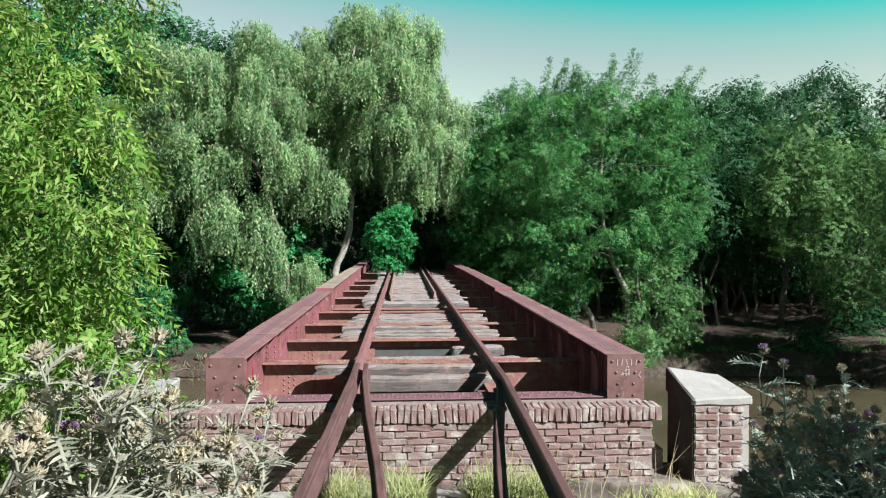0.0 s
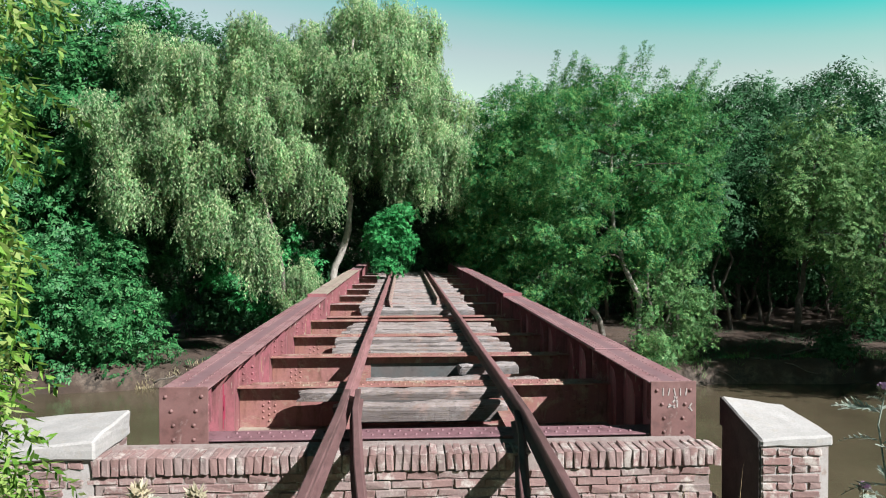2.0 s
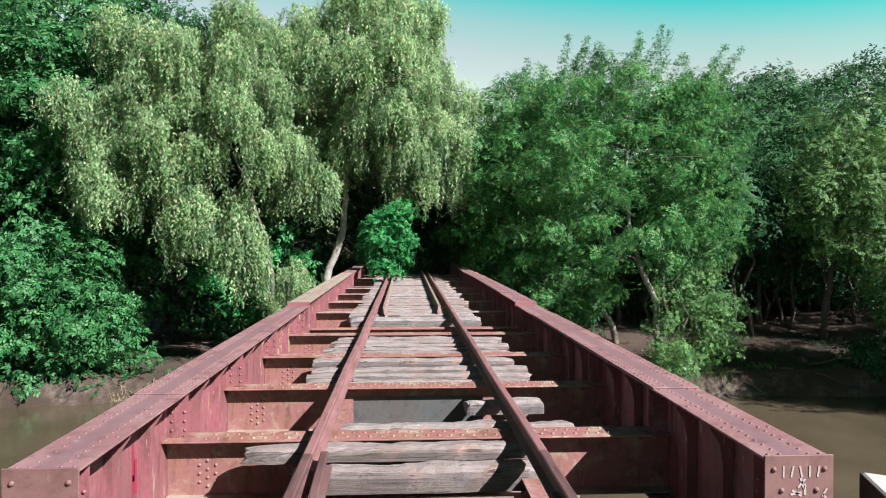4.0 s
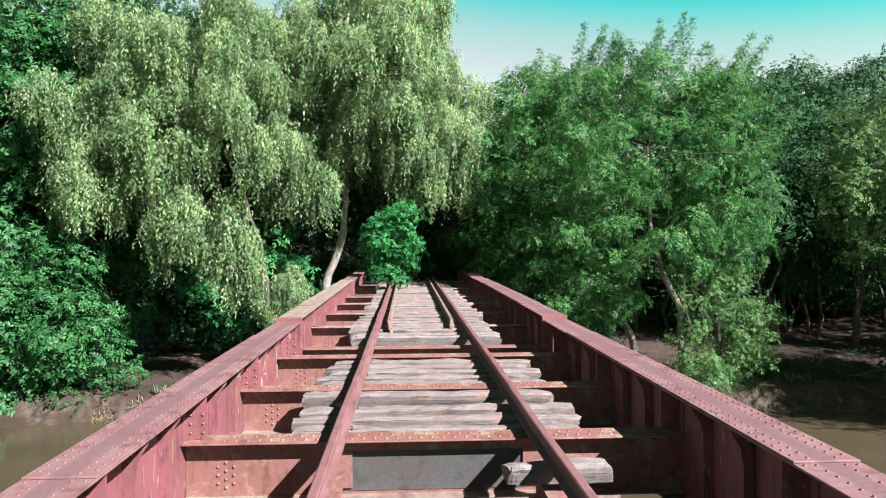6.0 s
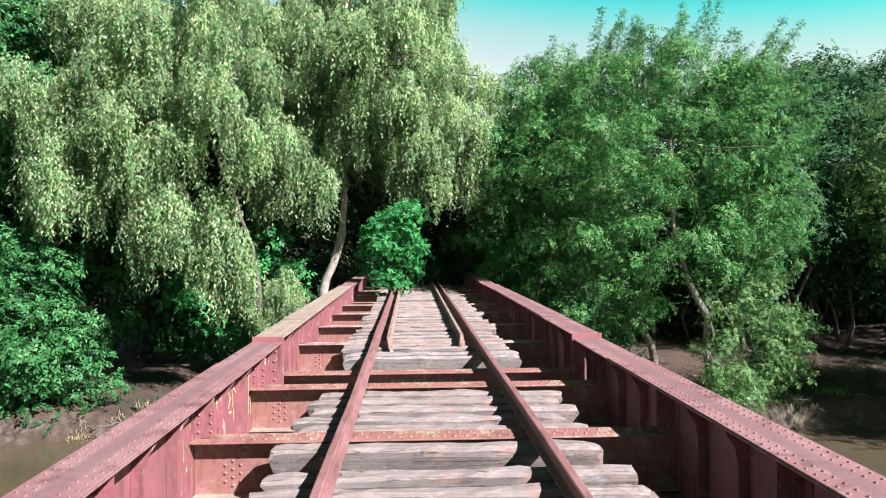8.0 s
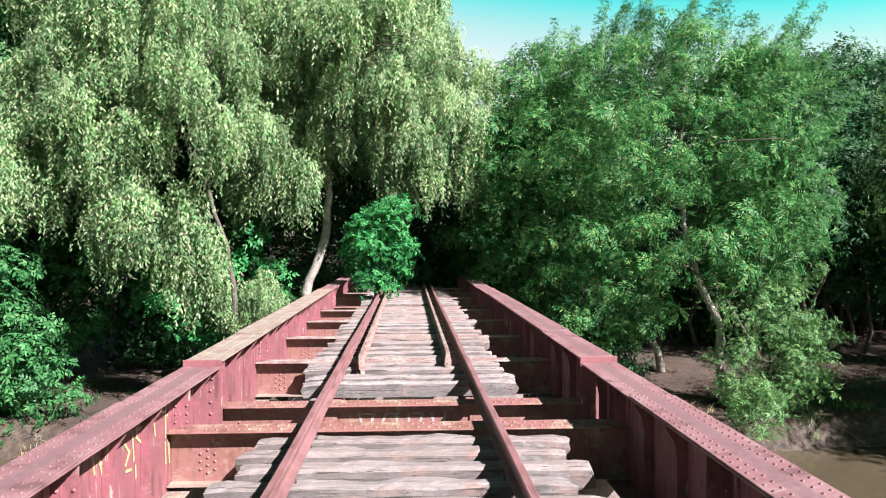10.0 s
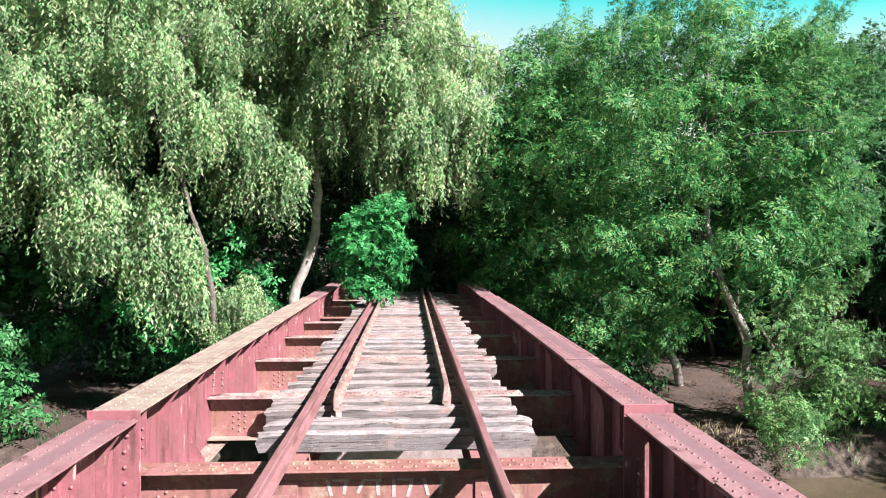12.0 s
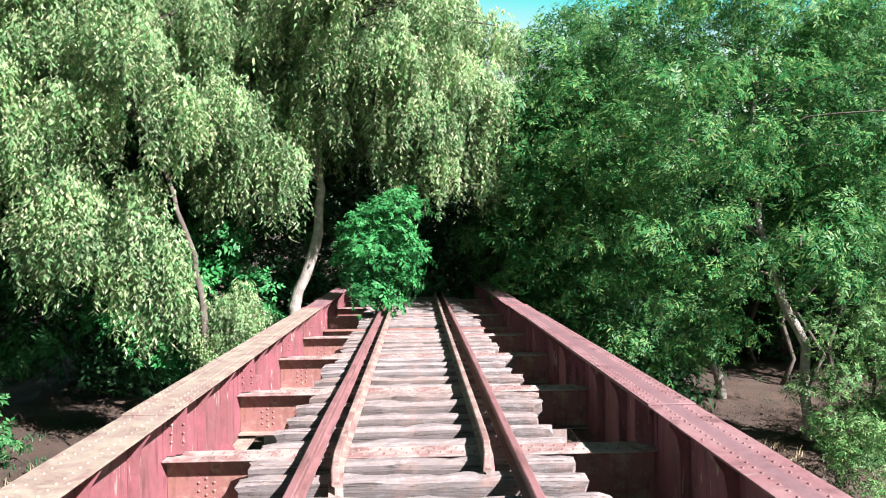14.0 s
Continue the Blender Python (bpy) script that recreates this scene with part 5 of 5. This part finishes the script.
for k in range(14):
    x, y, r = rnd.uniform(-1.6, 1.6), rnd.uniform(-1.2, -0.88), rnd.uniform(0.05, 0.13)
    bm = bmesh.new()
    bmesh.ops.create_icosphere(bm, subdivisions=2, radius=r)
    for v in bm.verts:
        v.co = Vector((v.co.x * 1.3, v.co.y, v.co.z * 0.7)) + noise.noise_vector(v.co * 9 + Vector((k, 0, 0))) * r * 0.35
    ob = part("rubble_stone", bm, M_LIME, None)
    ob.location = (x, y, ground_z(x, y) + r * 0.3)
    tagged(ob, "pale lump of fallen render in the grass", "stone", "rubble")

# ---------------------------------------------------------------- dead branches and bank stones
for j, (a, b, r) in enumerate((((9.6, 22.6, -3.3), (11.6, 22.2, -2.2), 0.03), ((10.4, 22.8, -3.2), (9.2, 22.0, -2.6), 0.025), ((14.5, 22.2, -3.6), (17.0, 21.2, -4.1), 0.04), ((16.2, 22.8, -3.6), (19.5, 21.4, -3.0), 0.04), ((12.6, 21.9, -4.0), (13.6, 21.2, -4.4), 0.03), ((-10.2, 21.4, -4.2), (-8.6, 21.6, -4.1), 0.04))):
    line = bent(a, b, 6, 0.15, rnd)
    vs, fs = tube_data([p - line[0] for p in line], [r * (1 - 0.1 * i) for i in range(7)], 6, 0.2, j)
    ob = mesh_ob("dead_branch", vs, fs, M_BARK_D, smooth=True)
    ob.location = line[0]
    tagged(ob, "bare dead branch lying on the river bank", "branch", "dead branches")

# ---------------------------------------------------------------- paint marks on the steel
def strokes(name, label, items, material):
    """A paint scrawl of flat bars (plane, x, y, z, long, wide, turn), each bar a part."""
    t = thing(name, label, "graffiti", items[0][1:4], "paint marks")
    o = Vector(items[0][1:4])
    for face, x, y, z, ln, w, turn in items:
        bm = bmesh.new()
        bmesh.ops.create_cube(bm, size=1.0)
        bmesh.ops.transform(bm, matrix=Matrix.Diagonal((0.003, w, ln, 1)) if face == "x" else Matrix.Diagonal((w, 0.003, ln, 1)), verts=bm.verts)
        ob = part("paint_bar", bm, material, t)
        ob.matrix_local = Matrix.Translation(Vector((x, y, z)) - o) @ Matrix.Rotation(radians(turn), 4, "X" if face == "x" else "Y")
    return t


WX = -GX + 0.0115
# along the web, height, length and turn of each bar of the scrawl
SCRAWL = ((6.81, 0.01, 0.15, -168), (6.92, -0.03, 0.15, -160), (7.01, 0, 0.17, 167), (6.95, -0.01, 0.13, -98), (7.4, -0.04, 0.15, -136), (7.41, -0.13, 0.14, 136), (7.52, -0.06, 0.27, -174), (7.68, 0.05, 0.17, -94), (7.6, 0.03, 0.1, -174), (7.68, -0.07, 0.21, -126), (7.85, -0.02, 0.21, 173), (7.99, -0.01, 0.23, -168), (8.17, 0.06, 0.27, -102), (8.29, -0.04, 0.35, 179), (8.42, -0.13, 0.32, -145), (8.42, 0.03, 0.14, -51), (8.6, 0.06, 0.13, -85), (8.61, -0.08, 0.22, -140), (7.57, -0.29, 0.12, -175), (7.42, -0.23, 0.12, -101), (7.82, -0.3, 0.16, -142), (8.28, -0.35, 0.22, -177), (8.37, -0.38, 0.21, -177), (8.52, -0.42, 0.21, -177))
strokes("paint_mark", "yellow hand-sprayed scrawl in large bars on the red girder web", [("x", WX + 0.0013 * (i % 4), y, z, ln, 0.026, turn) for i, (y, z, ln, turn) in enumerate(SCRAWL)], M_YELLOW)
marks = random.Random(21)
strokes("paint_mark", "cream slivers of old paint on the red girder web", [("x", WX, 5.82 + 0.06 * i + marks.uniform(-0.05, 0.05), -0.04 - 0.075 * ((i * 3) % 5) + marks.uniform(-0.06, 0.04), marks.uniform(0.04, 0.14), marks.uniform(0.008, 0.02), marks.uniform(-9, 9)) for i in range(12)], M_YELLOW)
strokes("paint_mark", "yellow drips of paint on the girder web", [("x", WX, 3.1 + 0.21 * i, -0.16, 0.16 + 0.05 * (i % 2), 0.014, (4, -9, 12, -3)[i]) for i in range(4)], M_OCHRE)
strokes("paint_mark", "magenta paint smear on the girder web", [("x", WX, 1.3, -0.14, 0.3, 0.04, 0), ("x", WX, 1.34, -0.26, 0.26, 0.06, 2), ("x", WX, 1.29, -0.36, 0.24, 0.03, -2)], M_MAGENTA)
strokes("paint_mark", "faded white scrawl on the girder end plate", [("y", GX - 0.1 + 0.055 * i, -0.0165, 0.16, 0.07, 0.011, (0, 12, -12, 0, 8)[i]) for i in range(5)]
        + [("y", GX + 0.005 + 0.03 * math.cos(i * 1.3), -0.0165, 0.05 + 0.04 * math.sin(i * 1.9), 0.07, 0.014, 40 * i) for i in range(5)] + [("y", GX + 0.16, -0.0165, 0.03, 0.06, 0.012, 30), ("y", GX + 0.165, -0.0165, 0.0, 0.05, 0.012, -30)], M_WHITEP)
strokes("paint_mark", "white sprayed scrawl on the cross beam web", [("y", -0.5 + 0.14 * i, 9.68 - 0.016, -0.42 + 0.02 * math.sin(i), 0.16, 0.03, (-15, 10, 25, -5, 0, 15)[i % 6]) for i in range(8)]
        + [("y", -0.4 + 0.28 * i, 9.68 - 0.016, -0.36, 0.025, 0.15, 5) for i in range(3)], M_WHITEP)

# ---------------------------------------------------------------- bricks
rnd = random.Random(8)
x = -2.82
while x < 2.48:
    if not 0.72 < x < 0.98:
        share("brick", rnd.choice(ROWLOCK), wall, pose(x, WALL_Y + 0.1 + rnd.uniform(-0.008, 0.008), -0.305 + rnd.uniform(-0.006, 0.006), rnd.uniform(-2, 2), rnd.uniform(-4, 4), rnd.uniform(-2, 2)))
    x += 0.0735
for row in range(9):
    z = -0.425 - 0.076 * row
    x = -2.84 + (0.07 if row % 2 else -0.07)
    while x < 2.37 - (0.13 if row % 4 != 3 else 0):
        if row % 4 == 3:
            share("brick", rnd.choice(HEAD), wall, pose(x + 0.06, WALL_Y + 0.046 + rnd.uniform(-0.005, 0.005), z + rnd.uniform(-0.004, 0.004), rnd.uniform(-1, 1), rnd.uniform(-0.8, 0.8), rnd.uniform(-1.5, 1.5)))
            x += 0.13
        else:
            share("brick", rnd.choice(STRETCH), wall, pose(x + 0.13, WALL_Y + 0.046 + rnd.uniform(-0.005, 0.005), z + rnd.uniform(-0.004, 0.004), rnd.uniform(-1, 1), rnd.uniform(-0.5, 0.5), rnd.uniform(-1, 1)))
            x += 0.266
for p, (x0, x1) in zip(PIERS, ((-3.9, -2.86), (2.87, 3.48))):
    for row in range(16):
        z = -0.285 - 0.076 * row
        x = x0 + 0.005
        while x < x1 - 0.06:
            me = rnd.choice(STRETCH_L) if row % 2 else rnd.choice(HEAD_L)
            w = 0.25 if row % 2 else 0.12
            if x + w < x1 + 0.02:
                share("brick", me, p, pose(x + w / 2, WALL_Y + 0.038 + rnd.uniform(-0.003, 0.004), z + rnd.uniform(-0.003, 0.003), 0, rnd.uniform(-1.2, 1.2), rnd.uniform(-2, 2)))
            x += w + 0.02
    side_x = x1 - 0.05
    for row in range(12 if x1 < 0 else 0):
        z = -0.285 - 0.076 * row
        for k in range(2):
            share("brick", rnd.choice(STRETCH_L), p, pose(side_x + rnd.uniform(-0.006, 0.006), -0.15 + 0.27 * k, z, 0, 0, 90 + rnd.uniform(-1, 1)))
